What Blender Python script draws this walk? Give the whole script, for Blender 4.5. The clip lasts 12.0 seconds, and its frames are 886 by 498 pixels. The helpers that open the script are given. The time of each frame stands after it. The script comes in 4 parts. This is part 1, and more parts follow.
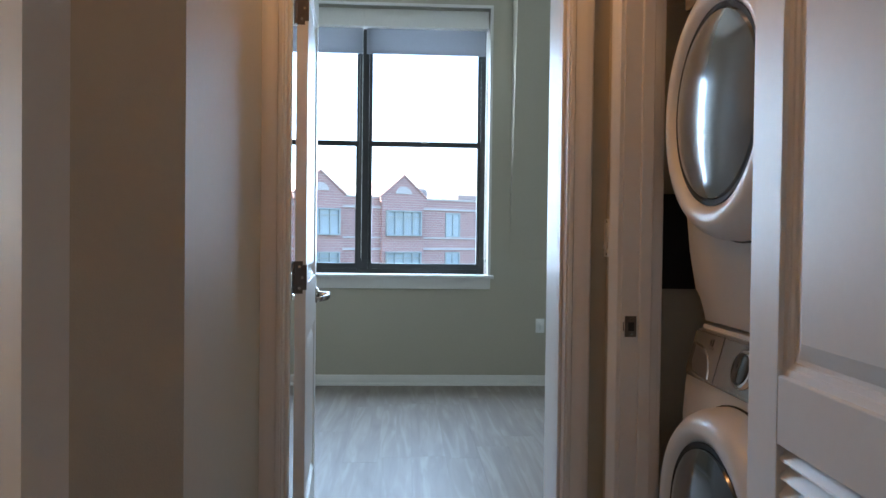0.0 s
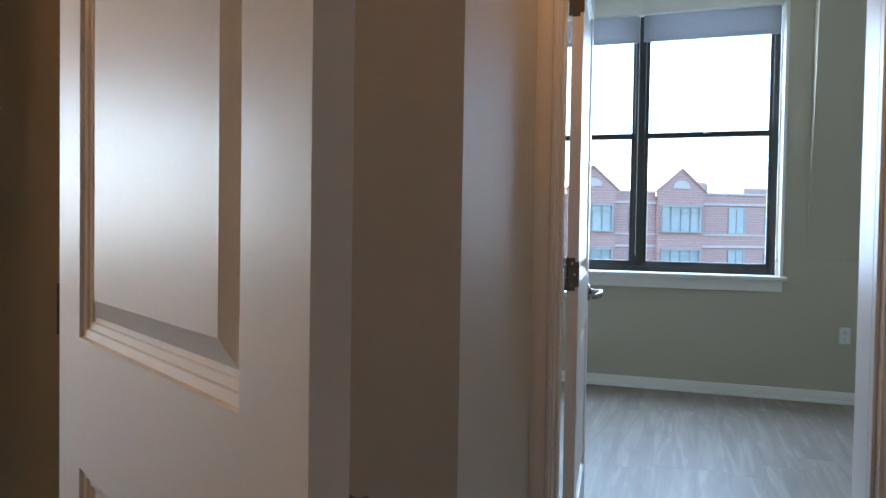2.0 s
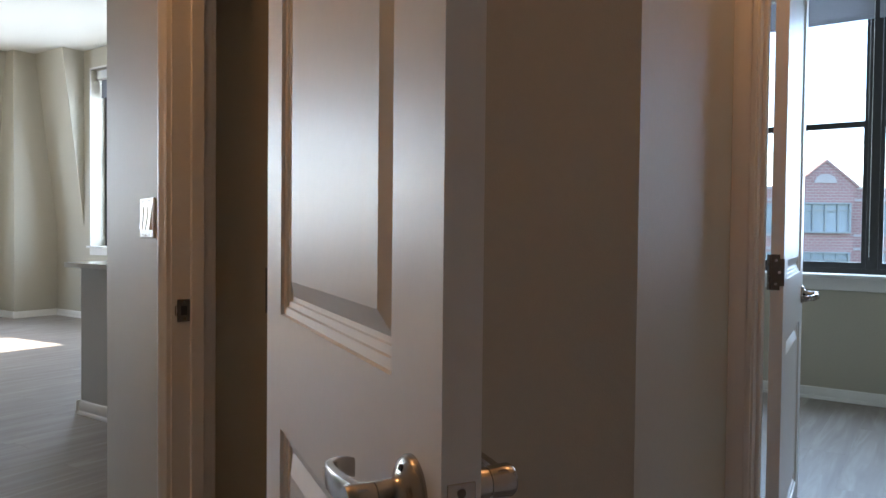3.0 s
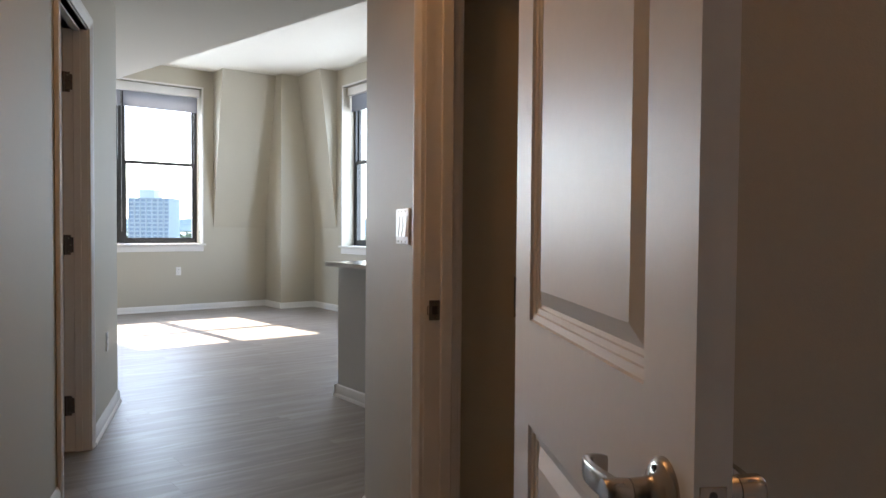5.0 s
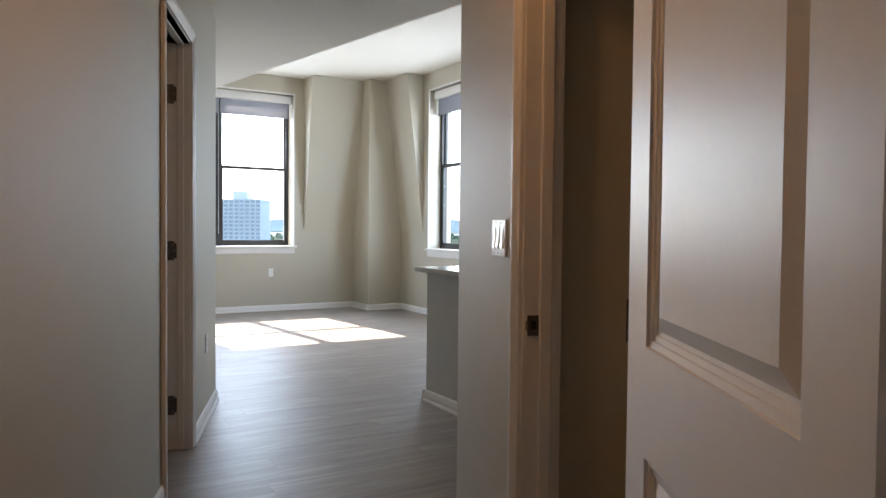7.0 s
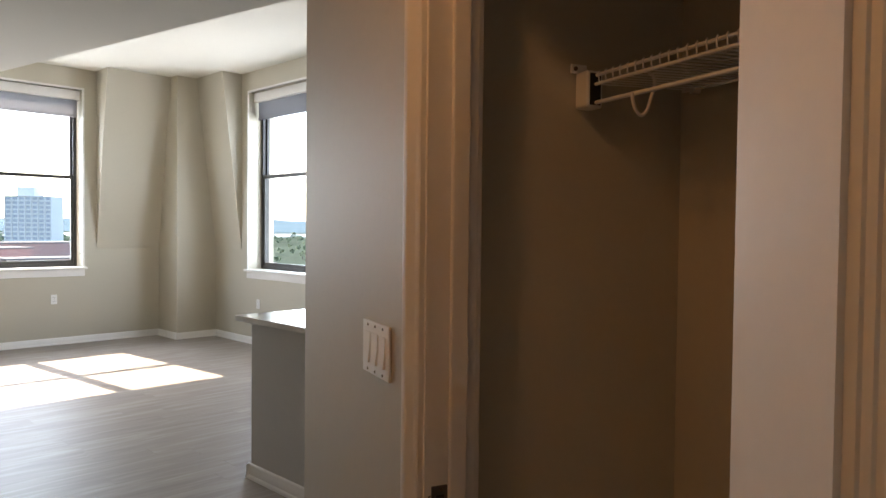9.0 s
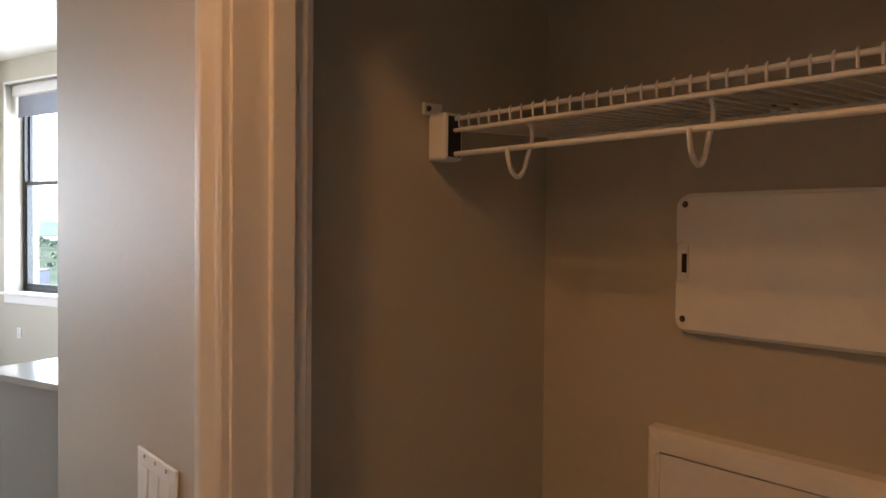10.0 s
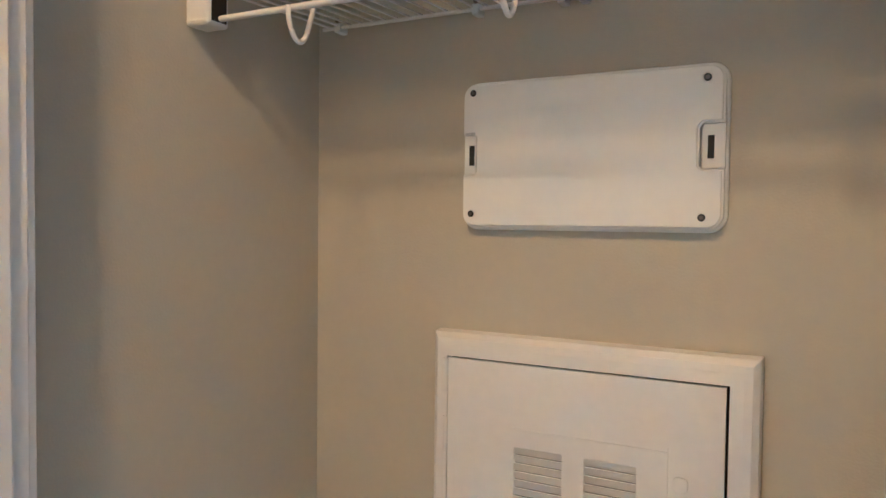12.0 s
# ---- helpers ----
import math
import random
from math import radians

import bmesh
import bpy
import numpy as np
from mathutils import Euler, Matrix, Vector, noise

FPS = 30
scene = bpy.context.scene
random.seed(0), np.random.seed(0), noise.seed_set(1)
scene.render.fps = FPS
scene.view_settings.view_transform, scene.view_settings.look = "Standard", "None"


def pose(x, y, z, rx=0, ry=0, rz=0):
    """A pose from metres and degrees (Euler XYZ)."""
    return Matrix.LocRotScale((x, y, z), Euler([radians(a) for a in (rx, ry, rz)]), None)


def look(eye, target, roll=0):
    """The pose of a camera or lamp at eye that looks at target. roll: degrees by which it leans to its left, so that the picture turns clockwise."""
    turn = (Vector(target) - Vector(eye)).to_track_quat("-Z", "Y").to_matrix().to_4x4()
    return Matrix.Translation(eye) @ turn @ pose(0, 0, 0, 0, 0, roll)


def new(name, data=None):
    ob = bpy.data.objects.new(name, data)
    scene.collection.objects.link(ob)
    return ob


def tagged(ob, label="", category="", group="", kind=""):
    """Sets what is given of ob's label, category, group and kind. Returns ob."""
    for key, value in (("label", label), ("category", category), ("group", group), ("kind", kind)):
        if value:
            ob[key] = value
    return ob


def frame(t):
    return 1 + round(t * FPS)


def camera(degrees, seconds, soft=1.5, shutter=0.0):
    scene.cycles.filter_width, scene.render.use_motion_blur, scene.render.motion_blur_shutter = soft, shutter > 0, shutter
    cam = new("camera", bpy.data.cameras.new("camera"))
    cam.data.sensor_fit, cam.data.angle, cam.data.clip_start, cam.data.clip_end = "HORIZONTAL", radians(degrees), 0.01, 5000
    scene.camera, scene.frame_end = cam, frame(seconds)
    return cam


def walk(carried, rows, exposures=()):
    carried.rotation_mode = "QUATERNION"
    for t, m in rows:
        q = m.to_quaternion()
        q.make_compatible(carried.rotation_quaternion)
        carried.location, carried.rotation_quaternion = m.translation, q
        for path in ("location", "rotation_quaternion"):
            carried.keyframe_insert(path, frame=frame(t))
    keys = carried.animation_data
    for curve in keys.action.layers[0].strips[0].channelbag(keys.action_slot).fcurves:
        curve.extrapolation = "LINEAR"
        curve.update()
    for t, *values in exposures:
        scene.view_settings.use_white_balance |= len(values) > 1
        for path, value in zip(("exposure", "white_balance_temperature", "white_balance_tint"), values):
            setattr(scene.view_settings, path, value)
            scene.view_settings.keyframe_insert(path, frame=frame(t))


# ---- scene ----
cam = camera(63.4, 12.0)
PATH = [
    (0, (-0.137, 0.257, 1.171), (-0.724, 2.169, 1.139), 0.7),
    (0.5, (-0.144, 0.228, 1.156), (-0.802, 2.117, 1.12), 1.2),
    (1, (-0.143, 0.208, 1.162), (-0.943, 2.041, 1.12), 0.9),
    (1.5, (-0.158, 0.249, 1.173), (-1.166, 1.975, 1.126), 0.8),
    (2, (-0.162, 0.298, 1.171), (-1.407, 1.862, 1.118), 0.9),
    (2.5, (-0.133, 0.327, 1.16), (-1.598, 1.687, 1.111), 0.5),
    (3, (-0.1, 0.319, 1.149), (-1.735, 1.469, 1.098), 0.6),
    (3.5, (-0.058, 0.299, 1.154), (-1.808, 1.266, 1.101), 0.6),
    (5.5, (-0.03, 0.234, 1.177), (-1.964, 0.741, 1.117), 0.5),
    (6, (-0.029, 0.227, 1.181), (-1.982, 0.653, 1.121), 0.5),
    (6.5, (-0.038, 0.223, 1.191), (-2.002, 0.597, 1.13), 0.4),
    (6.7, (-0.05, 0.216, 1.195), (-2.014, 0.582, 1.135), 0.5),
    (8.5, (-0.59, 0.229, 1.356), (-2.483, 0.873, 1.303), 1.0),
    (9, (-0.83, 0.29, 1.432), (-2.64, 1.137, 1.377), 0.6),
    (9.5, (-1.034, 0.345, 1.513), (-2.712, 1.433, 1.463), 0.4),
    (10, (-1.182, 0.435, 1.57), (-2.697, 1.739, 1.526), 0.5),
    (10.5, (-1.253, 0.489, 1.6), (-2.552, 2.009, 1.541), 0.5),
    (11, (-1.295, 0.487, 1.604), (-2.376, 2.169, 1.54), 0.5),
    (11.5, (-1.3, 0.486, 1.538), (-2.277, 2.23, 1.47), 0.6),
    (12, (-1.314, 0.483, 1.422), (-2.259, 2.243, 1.352), 0.7),
]
EXPOSURES = [(0.0, 3.0, 5780, 8), (2.0, 2.98, 5750, 8), (2.5, 2.83, 5800, 9), (5.5, 2.57, 6150, 13), (8.5, 2.55, 6350, 12), (9.5, 2.75, 6900, 15), (10.0, 3.25, 6200, 14), (10.4, 4.05, 4350, 2), (11.0, 4.80, 3920, -4), (11.5, 4.97, 3850, -6), (12.0, 5.05, 4120, -5)]
walk(cam, [(t, look(eye, target, roll)) for t, eye, target, roll in PATH], EXPOSURES)

# ---- world, sun, lamps ----
TURN = 20.0                                     # the outer walls stand at 20 degrees to the hall
F = pose(0, 0, 0, 0, 0, TURN)
H = Matrix.Identity(4)
SUN_WAY = Vector((1.0257, 0.5063, -1.0))
world = bpy.data.worlds.new("sky")
scene.world = world
world.use_nodes = True
wn, wl = world.node_tree.nodes, world.node_tree.links
sky = wn.new("ShaderNodeTexSky")
sky.sky_type = "NISHITA"
sky.sun_disc = False
sky.sun_elevation = radians(41.2)
sky.sun_rotation = math.atan2(-SUN_WAY.x, -SUN_WAY.y)
sky.air_density, sky.dust_density = 1.0, 1.2
wl.new(sky.outputs["Color"], wn["Background"].inputs["Color"])
wn["Background"].inputs["Strength"].default_value = 0.15
sun = bpy.data.lights.new("sun", "SUN")
sun.energy, sun.angle, sun.color = 4.6, radians(0.6), (1.0, 0.87, 0.68)
new("sun", sun).matrix_world = look((0, 0, 30), Vector((0, 0, 30)) + SUN_WAY)


def window_light(name, M, width, height, power, colour=(0.66, 0.82, 1.0)):
    """Skylight that enters through a window's opening."""
    d = bpy.data.lights.new(name, "AREA")
    d.shape, d.size, d.size_y, d.energy, d.color = "RECTANGLE", width, height, power, colour
    ob = new(name, d)
    ob.matrix_world = M
    return ob


window_light("bedroom_sky_light", F @ pose(-0.38, 6.35, 1.9, 90, 0, 180), 1.8, 2.0, 16.5)
window_light("living_sky_light", F @ pose(-10.5, 2.64, 1.9, 90, 0, -90), 1.9, 2.1, 21, (0.78, 0.88, 1.0))
window_light("living_side_light", F @ pose(-7.53, 5.62, 1.9, 90, 0, 180), 1.8, 2.0, 19, (0.78, 0.88, 1.0))


def lamp(name, place, power, radius, colour):
    d = bpy.data.lights.new(name, "POINT")
    d.energy, d.shadow_soft_size, d.color = power, radius, colour
    new(name, d).location = place


WARM = (1.0, 0.47, 0.165)
lamp("hall_lamp_light", (-1.58, 0.18, 2.48), 1.65, 0.08, WARM)
lamp("vestibule_lamp_light", (-0.775, 1.953, 2.44), 1.15, 0.10, WARM)

# ---- materials ----


def material(name, colour, rough=0.5, metal=0.0, spread=0.04, shine=0.5, scale=6.0, bump=0.0, bump_scale=200.0, coat=0.0, fine=60.0):
    """Paint, metal or plastic: colour that varies at two scales, with a fine relief."""
    m = bpy.data.materials.new(name)
    m.use_nodes = True
    n, l = m.node_tree.nodes, m.node_tree.links
    b = n["Principled BSDF"]
    b.inputs["Roughness"].default_value, b.inputs["Metallic"].default_value = rough, metal
    b.inputs["Coat Weight"].default_value = coat
    b.inputs["Specular IOR Level"].default_value = shine
    b.inputs["Coat Roughness"].default_value = 0.15
    tc = n.new("ShaderNodeTexCoord")
    big, small = n.new("ShaderNodeTexNoise"), n.new("ShaderNodeTexNoise")
    big.inputs["Scale"].default_value, small.inputs["Scale"].default_value = scale, fine
    big.inputs["Detail"].default_value = 5
    add = n.new("ShaderNodeMath")
    add.operation = "ADD"
    for t in (big, small):
        l.new(tc.outputs["Object"], t.inputs["Vector"])
    l.new(big.outputs["Fac"], add.inputs[0])
    l.new(small.outputs["Fac"], add.inputs[1])
    ramp = n.new("ShaderNodeMapRange")
    ramp.inputs["From Min"].default_value, ramp.inputs["From Max"].default_value = 0.6, 1.4
    ramp.inputs["To Min"].default_value, ramp.inputs["To Max"].default_value = 1 - spread, 1 + spread
    l.new(add.outputs[0], ramp.inputs["Value"])
    mul = n.new("ShaderNodeVectorMath")
    mul.operation = "SCALE"
    mul.inputs[0].default_value = colour
    l.new(ramp.outputs[0], mul.inputs["Scale"])
    l.new(mul.outputs[0], b.inputs["Base Color"])
    rr = n.new("ShaderNodeMapRange")
    rr.inputs["To Min"].default_value, rr.inputs["To Max"].default_value = max(rough - 0.015, 0.02), min(rough + 0.015, 1)
    l.new(big.outputs["Fac"], rr.inputs["Value"])
    l.new(rr.outputs[0], b.inputs["Roughness"])
    if bump:
        t = n.new("ShaderNodeTexNoise")
        t.inputs["Scale"].default_value, t.inputs["Detail"].default_value = bump_scale, 4
        l.new(tc.outputs["Object"], t.inputs["Vector"])
        k = n.new("ShaderNodeBump")
        k.inputs["Strength"].default_value, k.inputs["Distance"].default_value = bump, 0.002
        l.new(t.outputs["Fac"], k.inputs["Height"])
        l.new(k.outputs[0], b.inputs["Normal"])
    return m


WALL = material("wall_paint", (0.50, 0.462, 0.372), 0.55, spread=0.025, scale=1.3, bump=0.25, bump_scale=260)
CEIL = material("ceiling_paint", (0.70, 0.675, 0.60), 0.8, spread=0.02, scale=1.0, bump=0.15, bump_scale=200)
TRIM = material("trim_paint", (0.78, 0.76, 0.73), 0.40, shine=0.22, spread=0.02, scale=3, bump=0.05, bump_scale=300)
DOOR = material("door_paint", (0.80, 0.785, 0.76), 0.38, shine=0.48, spread=0.02, scale=3, bump=0.055, bump_scale=170)
BLACK = material("black_aluminium", (0.034, 0.032, 0.030), 0.38, 0.3, spread=0.12, scale=20)
NICKEL = material("satin_nickel", (0.43, 0.395, 0.36), 0.25, 1.0, spread=0.05, scale=30)
BRONZE = material("dark_hinge_steel", (0.16, 0.14, 0.125), 0.4, 0.9, spread=0.1, scale=30)
# near-black for black parts, and for shade painted into gaps and holes
DARK = material("black_and_gap_shade", (0.012, 0.012, 0.013), 0.6, spread=0.1)
WHITE_PLASTIC = material("white_plastic", (0.80, 0.80, 0.78), 0.35, spread=0.02, scale=8)
WHITE_METAL = material("white_powder_coat", (0.78, 0.76, 0.73), 0.38, spread=0.03, scale=5, bump=0.12, bump_scale=500)
ENAMEL = material("white_enamel", (0.80, 0.80, 0.81), 0.28, spread=0.015, scale=4, coat=0.15)
PANEL_GREY = material("silver_panel_plastic", (0.50, 0.49, 0.48), 0.22, 0.65, spread=0.04, scale=10)
CHROME = material("chrome", (0.82, 0.82, 0.83), 0.06, 1.0, spread=0.02)
DRUM_GLASS = material("dark_door_glass", (0.012, 0.013, 0.016), 0.04, 0.0, spread=0.05, coat=1.0)
# grey glass, its bluish base raised to include the window's reflection
DRYER_GLASS = material("grey_glass_with_reflection", (0.10, 0.13, 0.16), 0.05, 0.0, spread=0.05, coat=1.0)
# darker copy of the silver panel, with the scoop's shade in its colour
SCOOP = material("shaded_silver_plastic", (0.26, 0.25, 0.245), 0.3, 0.4, spread=0.04, scale=10)
BLIND = material("grey_shade_fabric", (0.30, 0.31, 0.34), 0.85, spread=0.05, scale=40, bump=0.3, bump_scale=900)
QUARTZ = material("white_quartz", (0.72, 0.71, 0.69), 0.15, spread=0.06, scale=90, fine=300)


def translucent(m, share, colour):
    """Lets light glow through cloth."""
    n, l = m.node_tree.nodes, m.node_tree.links
    mix, tr = n.new("ShaderNodeMixShader"), n.new("ShaderNodeBsdfTranslucent")
    tr.inputs["Color"].default_value = (*colour, 1)
    mix.inputs["Fac"].default_value = share
    l.new(n["Principled BSDF"].outputs[0], mix.inputs[1])
    l.new(tr.outputs[0], mix.inputs[2])
    l.new(mix.outputs[0], n["Material Output"].inputs["Surface"])


ISLAND = material("half_wall_paint", (0.56, 0.55, 0.53), 0.55, spread=0.025, scale=1.3, bump=0.25, bump_scale=260)
translucent(BLIND, 0.45, (0.36, 0.355, 0.365))
FLOOR_BASE = material("floor_joint", (0.17, 0.15, 0.13), 0.7, spread=0.1)


def plank_material():
    m = material("grey_oak_plank", (0.30, 0.265, 0.235), 0.45, spread=0.1, scale=3, shine=0.30)
    n, l = m.node_tree.nodes, m.node_tree.links
    b = n["Principled BSDF"]
    tc = n.new("ShaderNodeTexCoord")
    info = n.new("ShaderNodeObjectInfo")
    isle = n.new("ShaderNodeNewGeometry")
    off = n.new("ShaderNodeMath")
    off.operation = "ADD"
    l.new(info.outputs["Random"], off.inputs[0])
    l.new(isle.outputs["Random Per Island"], off.inputs[1])
    comb = n.new("ShaderNodeCombineXYZ")
    big = n.new("ShaderNodeMath")
    big.operation = "MULTIPLY"
    big.inputs[1].default_value = 37
    l.new(off.outputs[0], big.inputs[0])
    l.new(big.outputs[0], comb.inputs["Z"])
    add = n.new("ShaderNodeVectorMath")
    l.new(tc.outputs["Object"], add.inputs[0])
    l.new(comb.outputs[0], add.inputs[1])
    mp = n.new("ShaderNodeMapping")
    mp.inputs["Scale"].default_value = (10, 0.9, 1)
    l.new(add.outputs[0], mp.inputs["Vector"])
    grain = n.new("ShaderNodeTexNoise")
    grain.inputs["Scale"].default_value, grain.inputs["Detail"].default_value, grain.inputs["Distortion"].default_value = 1.6, 5, 1.0
    l.new(mp.outputs[0], grain.inputs["Vector"])
    ramp = n.new("ShaderNodeValToRGB")
    e = ramp.color_ramp.elements
    e[0].position, e[0].color = 0.25, (0.235, 0.202, 0.172, 1)
    e[1].position, e[1].color = 0.80, (0.345, 0.305, 0.265, 1)
    mid = e.new(0.5)
    mid.color = (0.285, 0.248, 0.213, 1)
    streak = e.new(0.70)
    streak.color = (0.36, 0.322, 0.285, 1)
    l.new(grain.outputs["Fac"], ramp.inputs["Fac"])
    hsv = n.new("ShaderNodeHueSaturation")
    tone = n.new("ShaderNodeMapRange")
    tone.inputs["From Max"].default_value = 2.0
    tone.inputs["To Min"].default_value, tone.inputs["To Max"].default_value = 0.92, 1.08
    l.new(off.outputs[0], tone.inputs["Value"])
    l.new(tone.outputs[0], hsv.inputs["Value"])
    l.new(ramp.outputs["Color"], hsv.inputs["Color"])
    l.new(hsv.outputs["Color"], b.inputs["Base Color"])
    k = n.new("ShaderNodeBump")
    k.inputs["Strength"].default_value, k.inputs["Distance"].default_value = 0.08, 0.001
    l.new(grain.outputs["Fac"], k.inputs["Height"])
    l.new(k.outputs[0], b.inputs["Normal"])
    return m


PLANK = plank_material()


def glass_material():
    m = bpy.data.materials.new("window_glass")
    m.use_nodes = True
    n, l = m.node_tree.nodes, m.node_tree.links
    n.remove(n["Principled BSDF"])
    mix, tr, gl, fr = n.new("ShaderNodeMixShader"), n.new("ShaderNodeBsdfTransparent"), n.new("ShaderNodeBsdfGlossy"), n.new("ShaderNodeMath")
    lw = n.new("ShaderNodeLayerWeight")
    lw.inputs["Blend"].default_value = 0.25
    fr.operation = "MULTIPLY_ADD"
    fr.inputs[1].default_value, fr.inputs[2].default_value = 0.035, 0.005
    l.new(lw.outputs["Facing"], fr.inputs[0])
    gl.inputs["Roughness"].default_value = 0.02
    tr.inputs["Color"].default_value = (0.95, 0.97, 0.97, 1)
    l.new(fr.outputs[0], mix.inputs["Fac"])
    l.new(tr.outputs[0], mix.inputs[1])
    l.new(gl.outputs[0], mix.inputs[2])
    l.new(mix.outputs[0], n["Material Output"].inputs["Surface"])
    return m


GLASS = glass_material()


def glow_material(name, colour, strength):
    m = bpy.data.materials.new(name)
    m.use_nodes = True
    b = m.node_tree.nodes["Principled BSDF"]
    b.inputs["Base Color"].default_value = (*colour, 1)
    b.inputs["Emission Color"].default_value = (*colour, 1)
    b.inputs["Emission Strength"].default_value = strength
    return m


# ---- mesh tools ----


def box(bm, x0, x1, y0, y1, z0, z1):
    vs = [bm.verts.new((x, y, z)) for z in (z0, z1) for y in (y0, y1) for x in (x0, x1)]
    for f in ((0, 2, 3, 1), (4, 5, 7, 6), (0, 1, 5, 4), (2, 6, 7, 3), (0, 4, 6, 2), (1, 3, 7, 5)):
        bm.faces.new([vs[i] for i in f])


def boxed(x0, x1, y0, y1, z0, z1, bevel=0.0, segments=2):
    bm = bmesh.new()
    box(bm, x0, x1, y0, y1, z0, z1)
    if bevel:
        bmesh.ops.bevel(bm, geom=bm.edges[:], offset=bevel, segments=segments, affect="EDGES", profile=0.5)
    return bm


def finish(name, bm, mat, smooth=False):
    bmesh.ops.recalc_face_normals(bm, faces=bm.faces[:])
    me = bpy.data.meshes.new(name)
    bm.to_mesh(me)
    bm.free()
    me.materials.append(mat)
    if smooth:
        for p in me.polygons:
            p.use_smooth = True
        me.set_sharp_from_angle(angle=radians(38))
    return me


def part(name, bm, mat, parent, label="", smooth=False, m=None):
    """One mesh object under a thing or a part."""
    ob = new(name, finish(name, bm, mat, smooth))
    ob.parent = parent
    if m is not None:
        ob.matrix_basis = m
    return tagged(ob, label)


def thing(name, M, label, category, group="", kind=""):
    ob = new(name)
    ob.matrix_basis = M
    return tagged(ob, label, category, group, kind)


def structure(name, bm, mat, M=H, label="", category="", smooth=False):
    ob = new(name, finish(name, bm, mat, smooth))
    ob.matrix_basis = M
    return tagged(ob, label, category, "", "structure")


def slab(x0, x1, y0, y1, z0, z1, holes):
    """One connected plate along x with holes (xa, xb, za, zb) right through it."""
    bm = bmesh.new()
    xs = sorted({x0, x1, *[v for h in holes for v in h[:2]]})
    zs = sorted({z0, z1, *[min(max(v, z0), z1) for h in holes for v in h[2:]]})
    vert = {}

    def at(x, z):
        if (x, z) not in vert:
            vert[x, z] = bm.verts.new((x, y0, z))
        return vert[x, z]

    for xa, xb in zip(xs, xs[1:]):
        for za, zb in zip(zs, zs[1:]):
            if not any(h[0] <= xa and xb <= h[1] and h[2] <= za and zb <= h[3] for h in holes):
                bm.faces.new((at(xa, za), at(xb, za), at(xb, zb), at(xa, zb)))
    ext = bmesh.ops.extrude_face_region(bm, geom=bm.faces[:])
    bmesh.ops.translate(bm, verts=[v for v in ext["geom"] if isinstance(v, bmesh.types.BMVert)], vec=(0, y1 - y0, 0))
    return bm


def wall_x(name, M, x0, x1, y0, y1, z1, holes=(), mat=None, label="greige painted plaster wall", z0=0.0):
    """A wall that runs along x."""
    return structure(name, slab(x0, x1, y0, y1, z0, z1, holes), mat or WALL, M, label, "wall")


def wall_y(name, M, y0, y1, x0, x1, z1, holes=(), mat=None, label="greige painted plaster wall", z0=0.0):
    """A wall that runs along y."""
    bm = slab(y0, y1, x0, x1, z0, z1, holes)
    for v in bm.verts:
        v.co = (v.co.y, v.co.x, v.co.z)
    return structure(name, bm, mat or WALL, M, label, "wall")


def prism(points, z0, z1):
    """An upright block over a plan of points."""
    bm = bmesh.new()
    low = [bm.verts.new((x, y, z0)) for x, y in points]
    top = [bm.verts.new((x, y, z1)) for x, y in points]
    bm.faces.new(low[::-1])
    bm.faces.new(top)
    k = len(points)
    for i in range(k):
        bm.faces.new((low[i], low[(i + 1) % k], top[(i + 1) % k], top[i]))
    return bm


def FW(a, b):
    """A place in the outer walls' plan, in the hall's."""
    p = F @ Vector((a, b, 0))
    return p.x, p.y


def extrude(profile, length):
    """A bar along x from a profile of (y, z)."""
    bm = bmesh.new()
    ends = [[bm.verts.new((x, y, z)) for y, z in profile] for x in (0, length)]
    k = len(profile)
    for i in range(k):
        bm.faces.new((ends[0][i], ends[0][(i + 1) % k], ends[1][(i + 1) % k], ends[1][i]))
    bm.faces.new(ends[0][::-1])
    bm.faces.new(ends[1])
    return bm


def lathe(profile, steps=48):
    """A body turned about y from (radius, y)."""
    bm = bmesh.new()
    rings = []
    for r, y in profile:
        rings.append([bm.verts.new((r * math.cos(2 * math.pi * i / steps), y, r * math.sin(2 * math.pi * i / steps))) for i in range(steps)])
    for a, b in zip(rings, rings[1:]):
        for i in range(steps):
            bm.faces.new((a[i], a[(i + 1) % steps], b[(i + 1) % steps], b[i]))
    for ring in (rings[0], rings[-1]):
        bm.faces.new(ring)
    return bm


def tube(points, radius, sides=8, joined=None):
    """A round rod along points."""
    bm = joined or bmesh.new()
    pts = [Vector(p) for p in points]
    rings = []
    for i, p in enumerate(pts):
        way = (pts[min(i + 1, len(pts) - 1)] - pts[max(i - 1, 0)]).normalized()
        side = way.cross(Vector((0, 0, 1)) if abs(way.z) < 0.9 else Vector((1, 0, 0))).normalized()
        up = side.cross(way)
        rings.append([bm.verts.new(p + radius * (math.cos(2 * math.pi * k / sides) * side + math.sin(2 * math.pi * k / sides) * up)) for k in range(sides)])
    for a, b in zip(rings, rings[1:]):
        for k in range(sides):
            bm.faces.new((a[k], a[(k + 1) % sides], b[(k + 1) % sides], b[k]))
    bm.faces.new(rings[0][::-1])
    bm.faces.new(rings[-1])
    return bm


